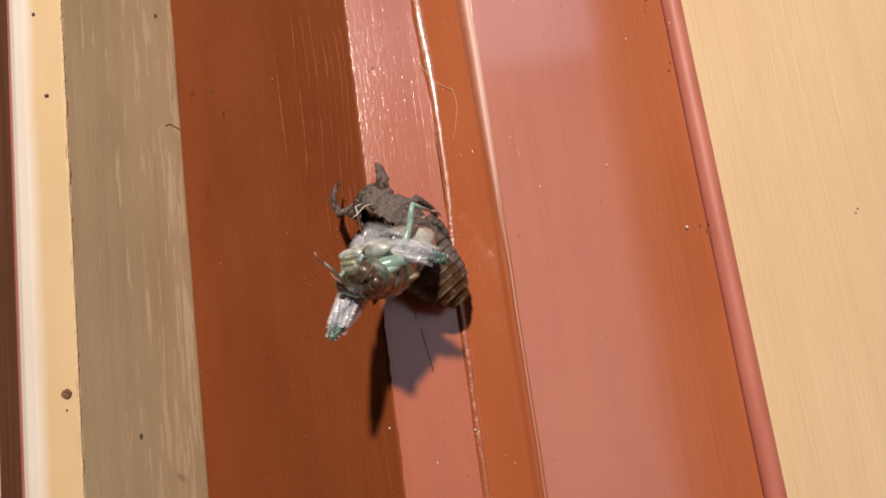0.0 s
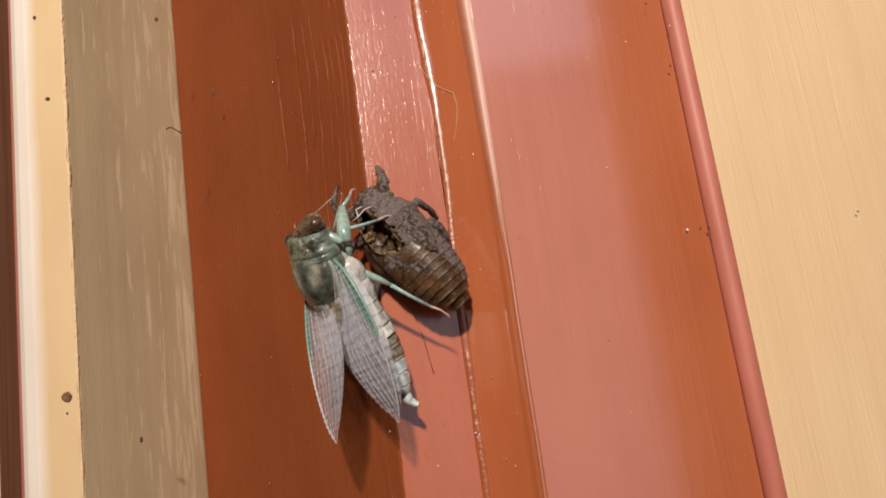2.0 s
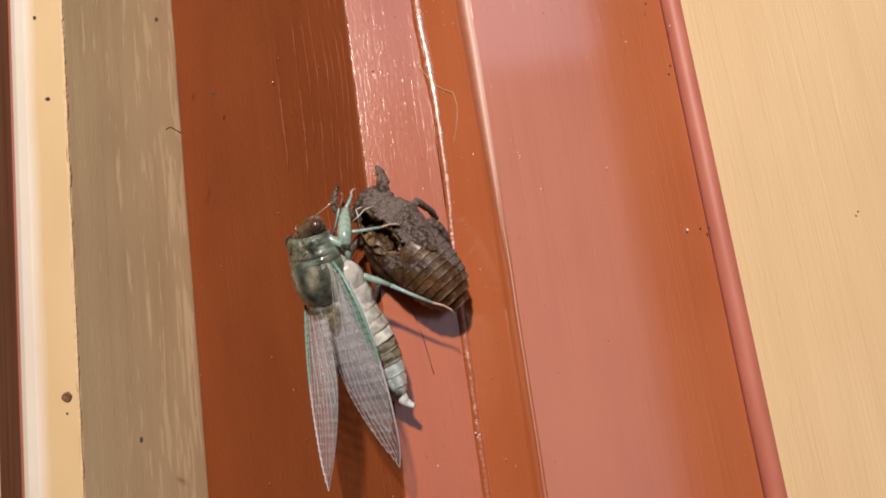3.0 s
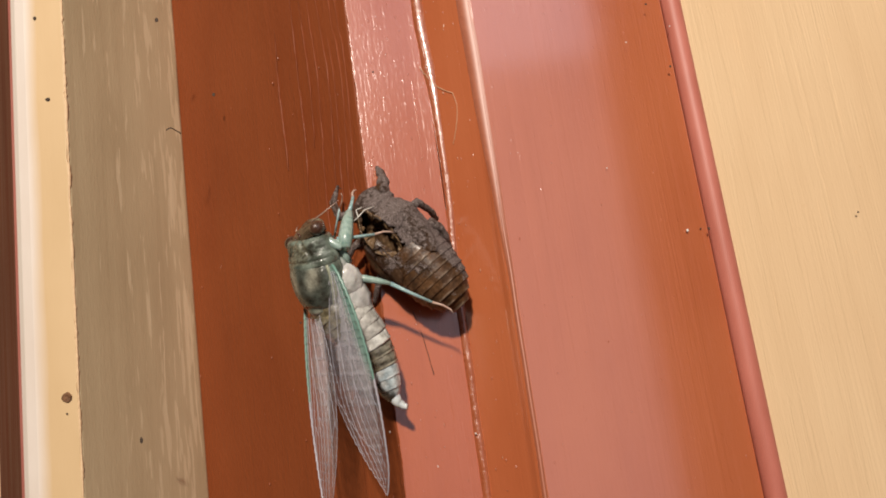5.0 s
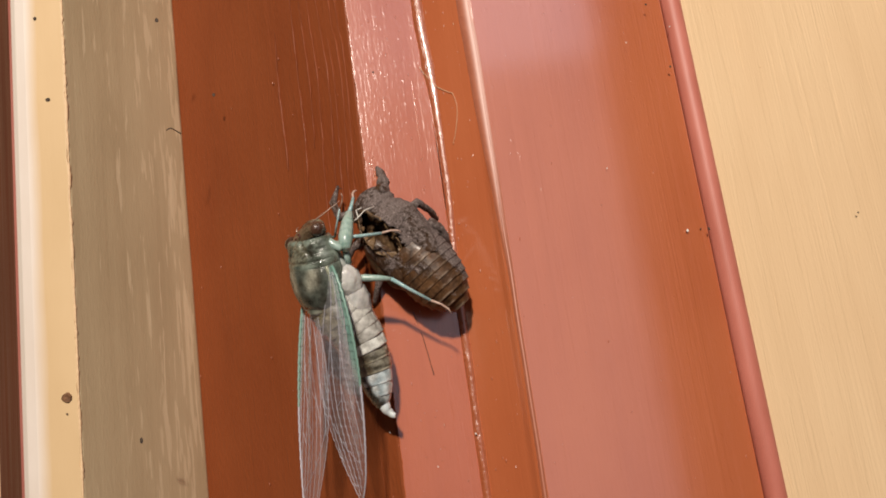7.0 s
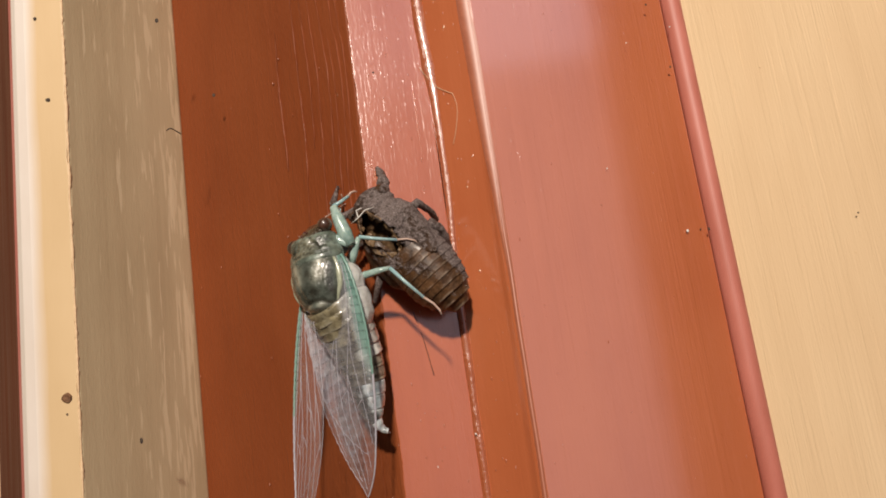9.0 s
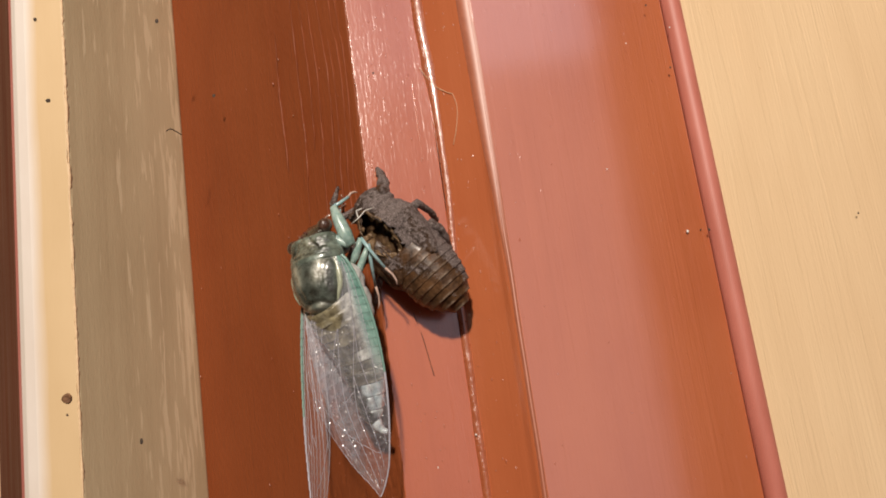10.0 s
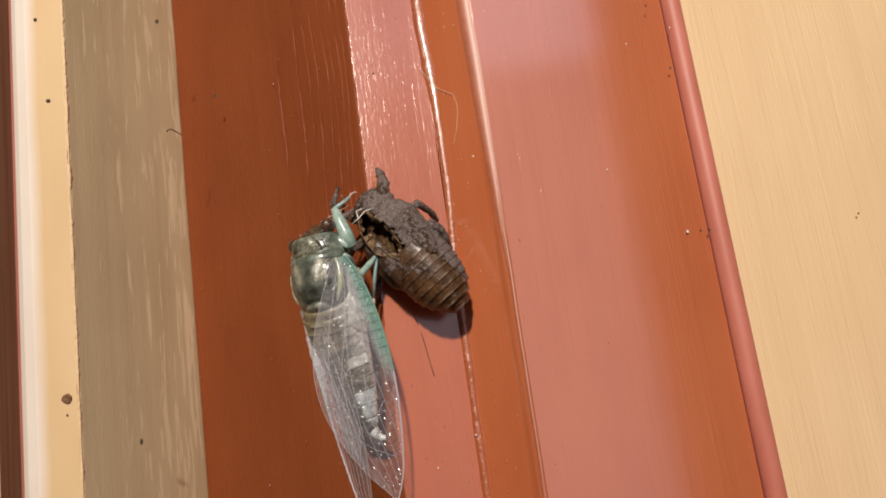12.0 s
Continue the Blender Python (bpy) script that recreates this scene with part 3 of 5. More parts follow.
        paint(ring, lambda p: blend(blend((0.05, 0.026, 0.013), (0.14, 0.07, 0.032), 0.55 + 0.8 * noise.noise(p * 0.7)), (0.36, 0.28, 0.21), 0.75 * bell(p.y, y - 1.08, 0.12) * ease(noise.noise(p * 0.8 + Vector((0, i * 3.0, 0))), -0.25, 0.35) * ease(p.x, -4.0, 1.0)),
              lambda p: 0.04 + (0.40 if i < 3 else 0.10) * bell(p.x, -1.5 + 0.9 * i, 1.6) * ease(p.z, 1.0, 4.0) + 0.16 * ease(p.x, 0, 4) * (1 - i / 8) + 0.6 * ease(p.x, 3.2, 4.6))
    # legs: three a side, hooked into the paint
    for name, pts, radii in SHELL_LEGS:
        leg = part("leg", leg_mesh([(inv @ V(*p)) / MM for p in pts], radii, 9, len(name)), HUSK_SKIN, shell)
        dusty = 0.75 if name == "front" else 0.6
        paint(leg, lambda p: (0.10, 0.055, 0.035), lambda p: dusty)
    for pts in SHELL_THREADS:
        part("thread", tube([(inv @ V(*p)) / MM for p in pts], 0.09, 6), THREAD, shell, "white breathing-tube thread")
    return shell


# ---- the cicada ----
WING_ROOT = {-1: (-3.9, -1.0, -0.4), 1: (5.0, 2.4, 2.0)}
HIND_ROOT = {-1: (-3.6, -1.6, -0.9), 1: (4.7, 1.2, 1.0)}
# length, number of pleats
FORE, HIND = (40.0, 28), (34.0, 14)
LEG_GIRTH = {"front_right": (1.65, 0.95), "middle_right": (0.9, 0.9), "hind_right": (0.85, 0.9), "front_left": (0.5, 0.5)}
BODY = 0.92


def wing_edges(kind, u):
    """Leading and trailing edge at u from 0 to 1 along the wing."""
    if kind is HIND:
        lead = 0.4 + 3.4 * math.sin(math.pi * u ** 0.7) ** 0.8
        trail = -(0.8 + 7.0 * math.sin(math.pi * min(1.0, 0.04 + u * 0.96)) ** 0.9)
    else:
        lead = 0.5 + 3.4 * math.sin(math.pi * u ** 0.85) ** 0.8
        trail = -(0.9 + 7.4 * math.sin(math.pi * min(1.0, 0.02 + u * 0.98)) ** 1.05)
    if u > 0.86:
        f = math.sqrt(max(0.0, 1 - ((u - 0.86) / 0.14) ** 2))
        lead, trail = -0.4 + (lead + 0.4) * f, -0.4 + (trail + 0.4) * f
    return lead, trail


def wing_point(kind, u, f, side):
    lead, trail = wing_edges(kind, u)
    v = trail + (lead - trail) * f
    camber = 0.4 * math.sin(math.pi * f) * math.sin(math.pi * u)
    return u * kind[0], side * v, camber


VEINS = [
    [(0.0, 0.85), (0.3, 0.86), (0.55, 0.88), (0.64, 0.97)],
    [(0.02, 0.72), (0.25, 0.70), (0.42, 0.70), (0.60, 0.80), (0.78, 0.93)],
    [(0.30, 0.70), (0.50, 0.60), (0.70, 0.70), (0.88, 0.86)],
    [(0.50, 0.60), (0.66, 0.55), (0.80, 0.62), (0.95, 0.75)],
    [(0.02, 0.55), (0.28, 0.46), (0.48, 0.44), (0.62, 0.42), (0.78, 0.45), (0.97, 0.52)],
    [(0.28, 0.46), (0.45, 0.34), (0.60, 0.30), (0.76, 0.28), (0.94, 0.28)],
    [(0.45, 0.34), (0.56, 0.20), (0.68, 0.15), (0.84, 0.08)],
    [(0.05, 0.30), (0.24, 0.22), (0.40, 0.20), (0.56, 0.20)],
    [(0.40, 0.20), (0.48, 0.12), (0.60, 0.04)],
    [(0.58, 0.06), (0.66, 0.15), (0.73, 0.28), (0.78, 0.45), (0.805, 0.62), (0.83, 0.80)],
    [(0.44, 0.44), (0.47, 0.34)],
    [(0.56, 0.58), (0.60, 0.43)],
    [(0.60, 0.80), (0.64, 0.68)],
]
def wing_panel(kind, side, j):
    """One pleat of a wing, from its hinge line outwards along x, with its pigment kept by the place on the wing."""
    count = kind[1]
    u0, u1 = j / count, (j + 1) / count
    bm = bmesh.new()
    film = bm.verts.layers.float_vector.new("film")
    tint = bm.verts.layers.float.new("tint")
    milk = bm.verts.layers.float.new("milk")
    thin = bm.verts.layers.float.new("thin")
    nu, nv = 4, 16
    first, last = j == 0, j == count - 1
    g = []
    for a in range(nu + 1):
        # a pleat laps its neighbours a little and thins out towards both its ends
        u = min(max(u0 + (u1 - u0) * ((-0.16, 0.16, 0.5, 0.84, 1.16) if kind is FORE else (-0.16, 0.0, 0.5, 1.0, 1.16))[a], 0.0), 0.9995)
        fade = (0.0 if not first else 1.0, 1.0, 1.0, 1.0, 0.0 if not last else 1.0)[a]
        row = []
        for b in range(nv + 1):
            f = b / nv
            x, y, z = wing_point(kind, u, f, side)
            v = bm.verts.new((x - u0 * kind[0], y, z))
            v[film] = (x * MM, y * MM, 0.01 * side)
            if kind is FORE:
                v[tint] = max(ease(f, 0.58 + 0.42 * u, 0.79 + 0.36 * u) * (1 - ease(u, 0.36, 0.62)), (1 - ease(u, 0.01, 0.08)) * ease(f, 0.3, 0.6))
                v[milk] = (0.135 - 0.045 * ease(u, 0.15, 0.85) + 0.06 * ease(u, 0.4, 0.9) * (1 - ease(f, 0.05, 0.4))) * fade
            else:
                v[milk] = (0.62 - 0.42 * ease(u, 0.3, 0.85)) * fade * ease(f, -0.05, 0.12)
            v[thin] = fade
            row.append(v)
        g.append(row)
    for a in range(nu):
        for b in range(nv):
            bm.faces.new((g[a][b], g[a + 1][b], g[a + 1][b + 1], g[a][b + 1]))
    veins = bmesh.new()
    for poly in VEINS if kind is FORE else ():
        a, b = max(poly[0][0], u0), min(poly[-1][0], u1)
        if b - a < 0.002:
            continue
        pts = []
        for i in range(4):
            u = a + (b - a) * i / 3
            x, y, z = wing_point(kind, min(u, 0.999), smooth_lerp(poly, u)[0], side)
            pts.append((x - u0 * kind[0], y, z + 0.05))
        tube(pts, 0.042 - 0.014 * u0, 6, veins, False)
    edge = bmesh.new()
    pts, rim = [], []
    for i in range(4):
        u = min(u0 + (u1 - u0) * i / 3, 0.999)
        x, y, z = wing_point(kind, u, 1.0, side)
        pts.append((x - u0 * kind[0], y, z + 0.02))
        x, y, z = wing_point(kind, u, 0.0, side)
        rim.append((x - u0 * kind[0], y, z + 0.02))
    big = 0.25 if kind is FORE else 0.16
    tube(pts, [big - (big - 0.1) * (u0 + (u1 - u0) * i / 3) for i in range(4)], 8, edge, False)
    if kind is FORE:
        tube(rim, 0.035, 5, veins, False)
    return bm, veins, edge


def build_cicada():
    bug = new("cicada")
    bug.matrix_basis = thorax_pose(0)
    tagged(bug, "freshly moulted pale green and olive cicada hanging from its shell", "insect")
    def bodypart(name, bm, material, parent=bug, label=""):
        for v in bm.verts:
            v.co = (v.co.x * BODY * 0.93, v.co.y * BODY, v.co.z * BODY * 0.95)
        return part(name, bm, material, parent, label)

    def shape(name, bm, colour, material=GLOSS_SKIN, parent=bug, label=""):
        return paint(bodypart(name, bm, material, parent, label), lambda p: colour(Vector((p.x / (BODY * 0.93), p.y / BODY, p.z / (BODY * 0.95)))))

    olive, dark, mint, cream, gold = (0.100, 0.116, 0.100), (0.028, 0.022, 0.014), (0.21, 0.265, 0.23), (0.40, 0.39, 0.32), (0.13, 0.112, 0.072)
    white, ash = (0.70, 0.70, 0.68), (0.34, 0.38, 0.35)
    # middle of the body: a domed plate with two pale chevrons, dark between them, mint towards the collar
    st = fair([(4.8, 4.2, 3.2, 3.0, 0, 0), (3.6, 5.0, 4.1, 3.6, 0, 0), (2.0, 5.5, 4.75, 4.0, 0, 0), (0.2, 5.65, 5.05, 4.0, 0, 0), (-1.8, 5.4, 5.0, 3.8, 0, 0),
               (-3.6, 4.8, 4.6, 3.5, 0, 0), (-5.0, 3.8, 3.9, 3.2, 0, 0), (-6.0, 2.7, 3.0, 2.8, 0, 0), (-6.7, 1.2, 1.6, 1.6, 0, 0)], 60)
    bm = loft_y(st, 72, 0.02)
    for v in bm.verts:
        x, y, z = v.co
        if z > 1.0:
            v.co.z -= 0.30 * bell(abs(x), 1.3 + 0.34 * (y + 4), 0.3) * ease(y, -4, -2) + 0.30 * bell(y, -3.9 - 0.12 * x * x, 0.32) - 0.35 * bell(y, -5.0, 0.5) * bell(x, 0, 1.6)

    def back_colour(p):
        c = blend(olive, dark, 0.4 * bell(p.x, 0, 1.0) * ease(p.y, -4.5, -2.0) + 0.5 * bell(abs(p.x), 3.5, 0.6) + 0.5 * ease(noise.noise(p * 0.6), 0.1, 0.6))
        c = blend(c, cream, 0.95 * bell(abs(p.x), 2.1 + 0.25 * p.y, 1.0) * ease(p.y, -1.8, 0.6) * (1 - ease(p.y, 2.4, 3.2)))
        c = blend(c, mint, 0.55 * ease(p.y, 2.2, 4.0) + 0.3 * ease(abs(p.x), 4.4, 5.4))
        c = blend(c, dark, 0.7 * bell(p.y, -3.9 - 0.12 * p.x * p.x, 0.4))
        c = blend(c, cream, 0.6 * bell(p.y, -4.8, 0.5) * bell(abs(p.x), 1.2, 0.9))
        return blend(c, gold, 0.7 * ease(-p.y, 5.2, 6.2))

    shape("mesothorax", bm, back_colour, GLOSS_SKIN, bug, "glossy olive-grey back plate with paler marks")
    st = fair([(4.0, 4.4, 1.0, 3.7, -0.9, 0), (1.0, 5.6, 1.0, 4.2, -0.9, 0), (-2.5, 5.4, 1.0, 4.2, -0.9, 0), (-5.5, 4.9, 0.8, 4.0, -0.8, 0), (-6.4, 4.2, 0.6, 3.4, -0.8, 0)], 24)
    shape("belly_plate", loft_y(st, 40, 0.08, 4), lambda p: blend(ash, white, 0.5 + noise.noise(p * 0.5)), SOFT_SKIN, bug, "pale greenish-white underside")
    for s in (-1, 1):
        for y, r in ((4.6, 1.0), (1.6, 1.15), (-1.6, 1.3)):
            shape("coxa", ball((s * 2.4, y, -3.75), (2.6, r * 0.95, 1.1), seg=18), lambda p: blend(mint, white, 0.4 + noise.noise(p)), SOFT_SKIN)
    # downy whitish flanks in two folds a side
    for s in (-1, 1):
        for y, x, z, rx, ry, rz in (((-5.4, 4.0, -2.4, 3.3, 4.9, 3.0), (-1.4, 4.6, -1.9, 2.5, 3.2, 2.6)) if s > 0 else ((-4.6, -3.2, -1.5, 2.8, 4.6, 2.6), (-0.8, -4.0, -1.4, 2.0, 3.0, 2.4))):
            bm = ball((x, y, z), (rx, ry, rz), seg=44)
            for v in bm.verts:
                v.co += 0.3 * noise.noise_vector(v.co * 0.7) + 0.14 * noise.noise_vector(v.co * 1.9)
            shape("flank", bm, lambda p: blend((0.62, 0.60, 0.58), ash, 0.5 * ease(p.z, -1.5, 1.0) + 0.6 * noise.noise(p * 0.8)), SOFT_SKIN, bug, "whitish downy flank")
    shape("fore_coxa", tube(wavy([(3.0, 6.9, -0.2), (4.6, 5.9, -0.6), (6.2, 4.6, -1.2)], 10, 0.1, 3), [0.5 + 0.3 * math.sin(i * 0.3) for i in range(11)], 12), lambda p: (0.34, 0.46, 0.42), SOFT_SKIN)
    # collar: wrinkled gold-brown saddle with a dark oval each side, in a smooth mint border
    st = fair([(7.5, 4.3, 2.6, 3.0, 0, 0), (7.0, 4.75, 3.1, 3.3, 0, 0), (6.2, 4.9, 3.35, 3.4, 0, 0), (5.2, 5.0, 3.6, 3.5, 0, 0), (4.4, 5.35, 4.05, 3.5, 0, 0),
               (3.6, 5.5, 4.3, 3.5, 0, 0), (3.0, 5.42, 4.42, 3.4, 0, 0), (2.75, 5.2, 4.25, 3.3, 0, 0)], 44)
    bm = loft_y(st, 80, 0.02, 7)
    for v in bm.verts:
        x, y, z = v.co
        if z > 0.6 and y > 4.2:
            on = ease(y, 4.2, 4.7)
            v.co.z -= on * (0.35 * bell(abs(x), 1.0 + 0.7 * (7 - y), 0.32) + 0.22 * noise.noise(Vector((x * 1.3, y * 1.6, 5))) + 0.12 * noise.noise(Vector((x * 3.1, y * 3.4, 2))))
        if z > 0.6:
            v.co.z -= 0.2 * bell(y, 3.95, 0.18)

    def collar_colour(p):
        c = blend((0.12, 0.145, 0.12), (0.23, 0.275, 0.24), 0.4 + 0.9 * noise.noise(p * 0.6))
        on = ease(p.y, 3.5, 4.0) * (1 - ease(p.y, 6.7, 7.2)) * (1 - ease(abs(p.x), 4.0, 4.7)) * ease(p.z, 0.0, 1.2)
        c = blend(c, blend(gold, (0.23, 0.235, 0.185), 0.5 + noise.noise(p * 1.7)), 0.85 * on * (1 - ease(abs(p.x), 1.6, 2.6)))
        c = blend(c, dark, 0.95 * on * bell(abs(p.x), 2.8, 0.9) * bell(p.y, 5.4, 1.1))
        return blend(c, dark, 0.75 * on * ease(noise.noise(p * 2.1), 0.05, 0.4))

    shape("pronotum", bm, collar_colour, GLOSS_SKIN, bug, "grey-green wrinkled collar with a dark saddle")
    # pale hinges beside the back plate
    for s in (-1, 1):
        shape("wing_hinge", tube(wavy([(s * 4.7, 2.6, 2.0), (s * 5.0, 0.5, 2.1), (s * 4.7, -2.2, 2.2), (s * 3.4, -4.4, 2.2)], 14, 0.15, s), [(0.25 + 0.3 * math.sin(math.pi * i / 14)) * (1 if s > 0 else 0.5) for i in range(15)], 10),
              lambda p: (0.42, 0.44, 0.32), SOFT_SKIN)
    # head: broad and blunt, an eye at each end
    st = fair([(9.45, 1.2, 0.6, 1.2, -0.7, 0), (9.2, 2.4, 1.1, 2.2, -0.6, 0), (8.7, 3.3, 1.7, 2.9, -0.4, 0), (8.0, 3.9, 2.2, 3.2, -0.1, 0), (7.0, 4.2, 2.5, 3.0, 0, 0)], 24)
    turned = Matrix.Translation((0, 6.8, 0)) @ Matrix.Rotation(radians(15), 4, "Z") @ Matrix.Translation((0, -6.8, 0))

    def headpart(name, bm, colour, parent, label="", material=GLOSS_SKIN):
        bm.transform(turned)
        return shape(name, bm, colour, material, parent, label)

    head = headpart("head", loft_y(st, 56, 0.04, 3), lambda p: blend((0.085, 0.055, 0.032), (0.20, 0.20, 0.15), 0.6 * ease(7.7 - p.y, 0, 0.6) + 0.45 * noise.noise(p * 0.9)), bug, "dark olive-brown head")
    for s in (-1, 1):
        headpart("eye", ball((s * 3.85, 7.85, 0.5), (1.4, 1.25, 1.45), seg=30), lambda p: (0.085, 0.042, 0.028), head, "glossy dark brown eye")
        ends = [(2.4, 9.3, -0.2), (4.8, 9.7, -1.6), (7.8, 10.3, -3.4)] if s > 0 else [(-2.4, 9.3, -0.4), (-3.0, 9.8, -1.2), (-3.4, 10.1, -2.2)]
        headpart("antenna", tube(ends, [0.16, 0.11, 0.05], 6), lambda p: (0.5, 0.34, 0.27), head, "", SOFT_SKIN)
    for x, y in ((0, 8.5), (-0.6, 8.0), (0.6, 8.0)):
        headpart("ocellus", ball((x, y, 2.5 - 0.8 * (y - 7.4)), 0.24, seg=12), lambda p: (0.10, 0.02, 0.015), head)
    bm = ball((0, 8.6, -2.1), (2.2, 1.4, 2.3), seg=32)
    for v in bm.verts:
        v.co.y += 0.12 * math.sin(v.co.z * 7)
    headpart("face", bm, lambda p: blend(blend((0.10, 0.11, 0.075), (0.42, 0.42, 0.30), 0.5 + 0.5 * math.sin(p.z * 7)), (0.07, 0.048, 0.03), ease(p.z, -2.2, -1.2)), head, "striped swollen face")
    # abdomen: tan above with dark spots and a pale hind edge, whitish at the sides, pale blue at the tip
    rings = []
    for i, w in enumerate(ABDOMEN):
        nx = ABDOMEN[i + 1] if i + 1 < len(ABDOMEN) else 0.9
        st = []
        last = i >= len(ABDOMEN) - 3
        step = 0.35 if last else 0.2 if i < 5 else 0.5
        for dy, f, q in ((1.5, 0.0, -0.08), (0.9, 0.1, -0.05), (0.4, 0.25, -0.025), (0.0, 0.45, -0.01), (-0.4, 0.68, 0.012), (-0.65, 0.8, 0.026), (-0.8, 0.88, 0.03), (-0.9, 0.93, 0.01), (-0.94, 0.95, -0.07)):
            r = (w + (nx - w) * f) * (1 + q * step)
            st.append((dy, r, r * 0.90, r * 0.89, 0, 0))

        def ring_colour(p):
            up = p.z / w
            c = blend((0.31, 0.265, 0.165) if i < 4 else (0.12, 0.10, 0.065), (0.06, 0.046, 0.026), (0.35 if i < 4 else 0.5) + 0.9 * noise.noise(Vector((p.x * 0.9, i * 3.1, p.z * 0.9))))
            c = blend(c, (0.34, 0.31, 0.235), (0.7 if i < 4 else 0.3) * bell(p.y, -0.72, 0.22) + 0.35 * bell(p.x, 0, 0.6) * ease(up, 0, 0.5))
            c = blend(c, dark, 0.85 * bell(p.y, 0.15, 0.28) * bell(abs(p.x) / w, 0.62, 0.25) + 0.5 * bell(p.y, 0.3, 0.25) * (1 if i > 4 else 0.3))
            side = max(ease(-up, -0.15, 0.5), ease(p.x / w, 0.5, 0.8))
            if i < 5:
                c = blend(c, (0.56, 0.55, 0.53), 0.95 * side)
            elif i == 5:
                c = blend(c, (0.78, 0.79, 0.77), 0.9 * ease(p.x / w, 0.3, 0.65))
            elif not last:
                c = blend(c, blend((0.05, 0.042, 0.03), (0.42, 0.40, 0.33), ease(math.sin(p.y * 7.2 + 0.8 * noise.noise(p * 0.8)), -0.5, 0.6)), 0.85 * side)
            else:
                pale = blend((0.50, 0.62, 0.70), (0.72, 0.76, 0.78), 0.5 + noise.noise(p * 0.9))
                c = blend((0.05, 0.045, 0.035), pale, ease(p.x / w + 0.5 * noise.noise(p * 0.7), *((0.0, 0.3) if i == 8 else (0.3, 0.6))))
            return c

        rings.append(shape("abdomen_ring", loft_y(st, 56, 0.05, i), ring_colour, GLOSS_SKIN, bug, "pale blue tip" if last else "shiny whitish ring" if i == 5 else "glossy tan and dark ring, whitish at the side"))
    bm = tube(wavy([(0.2, 0.6, 0), (0.5, -1.0, -0.3), (0.9, -1.9, -0.6), (1.9, -2.4, -0.7)], 14, 0.1, 6), [1.3 - 0.9 * (i / 14) ** 0.7 for i in range(15)], 14)
    paint(part("tail_tip", bm, SOFT_SKIN, rings[-1], "whitish pointed tip"), lambda p: (0.66, 0.72, 0.74))
    # forewings and hind wings in pleats
    wings = {}
    for kind in (FORE, HIND):
        for side in (-1, 1):
            pleats = []
            for j in range(kind[1]):
                bm, veins, edge = wing_panel(kind, side, j)
                pane = part("wing_pleat" if kind is FORE else "hind_wing_pleat", bm, MEMBRANE, bug, "milky translucent wing membrane")
                if kind is FORE:
                    part("venation", veins, VEIN, pane)
                    part("leading_edge", edge, GREEN_VEIN if j < 14 else VEIN, pane)
                pleats.append(pane)
            wings[kind, side] = pleats
    legs = {}
    for name, hip, fem, tib, pole, rows in LEGS:
        a, c = LEG_GIRTH[name]
        f = part("femur", tube([(0, 0, 0), (0, fem * 0.3, 0.1), (0, fem * 0.7, 0.1), (0, fem, 0)], [0.5 * a, 0.72 * a, 0.6 * a, 0.36 * a], 10), MINT, bug, "mint-green leg")
        b = tube([(0, 0, 0), (0, tib * 0.3, -0.1), (0, tib * 0.68, -0.1)], [0.38 * c, 0.32 * c, 0.27 * c], 8)
        t = part("tibia", b, TURQ, bug, "pale turquoise shin")
        part("tarsus", tube([(0, tib * 0.67, -0.1), (0, tib * 0.85, 0.15), (0, tib * 0.98, 0), (0, tib * 1.05, -0.4)], [0.24 * c, 0.2 * c, 0.18 * c, 0.08], 7), PINKISH, t, "pinkish foot")
        legs[name] = (f, t)
    return bug, rings, wings, legs


ABDOMEN = [4.9, 5.3, 5.4, 5.3, 5.1, 4.8, 4.5, 4.1, 3.6, 3.05, 2.35]
MOMENTS = [0, 0.2, 0.4, 0.5, 0.6, 0.7, 0.8, 0.85, 0.9, 0.95, 1, 1.05, 1.1, 1.3, 1.5, 1.8, 2, 2.5, 3.2, 4, 4.8, 6, 6.5, 7.2, 8, 8.8, 9.2, 9.5, 9.8, 10, 10.2, 10.5, 11.2, 12]
BODY_AT = [(0, -8.95, -21.11, -5.88), (0.4, -9.23, -23.87, -5.63), (0.5, -9.32, -24.78, -5.55), (0.6, -10.12, -26.62, -2.40), (0.8, -10.32, -27.07, -1.62), (0.9, -13.47, -28.02, 2.53), (1, -19.82, -19.74, -0.29), (1.1, -17.60, -16.61, -2.81), (1.3, -17.43, -16.37, -3.00), (2, -19.08, -13.62, -3.64), (3.2, -19.47, -13.32, -4.06), (6, -19.72, -13.12, -4.33), (7.2, -19.72, -13.12, -4.33), (8.8, -19.47, -13.05, -4.40), (10, -19.47, -13.05, -4.40), (10.2, -19.57, -13.05, -4.30), (12, -19.57, -13.05, -4.30)]
BODY_HEAD = [(0, -12.47, -28.95, -8.57), (0.4, -13.41, -31.64, -7.23), (0.5, -13.73, -32.53, -6.78), (0.6, -15.24, -33.88, -1.54), (0.8, -15.62, -34.22, -0.23), (0.9, -17.65, -34.96, 6.44), (1, -21.39, -24.23, 7.35), (1.1, -20.38, -21.06, 4.49), (1.3, -20.31, -20.82, 4.27), (2, -20.74, -17.46, 4.32), (3.2, -20.73, -16.85, 4.11), (6, -20.73, -16.44, 3.97), (7.2, -20.73, -16.44, 3.97), (8.8, -20.54, -13.10, 4.54), (10, -20.54, -13.10, 4.54), (10.2, -20.15, -13.20, 4.68), (12, -20.15, -13.20, 4.68)]
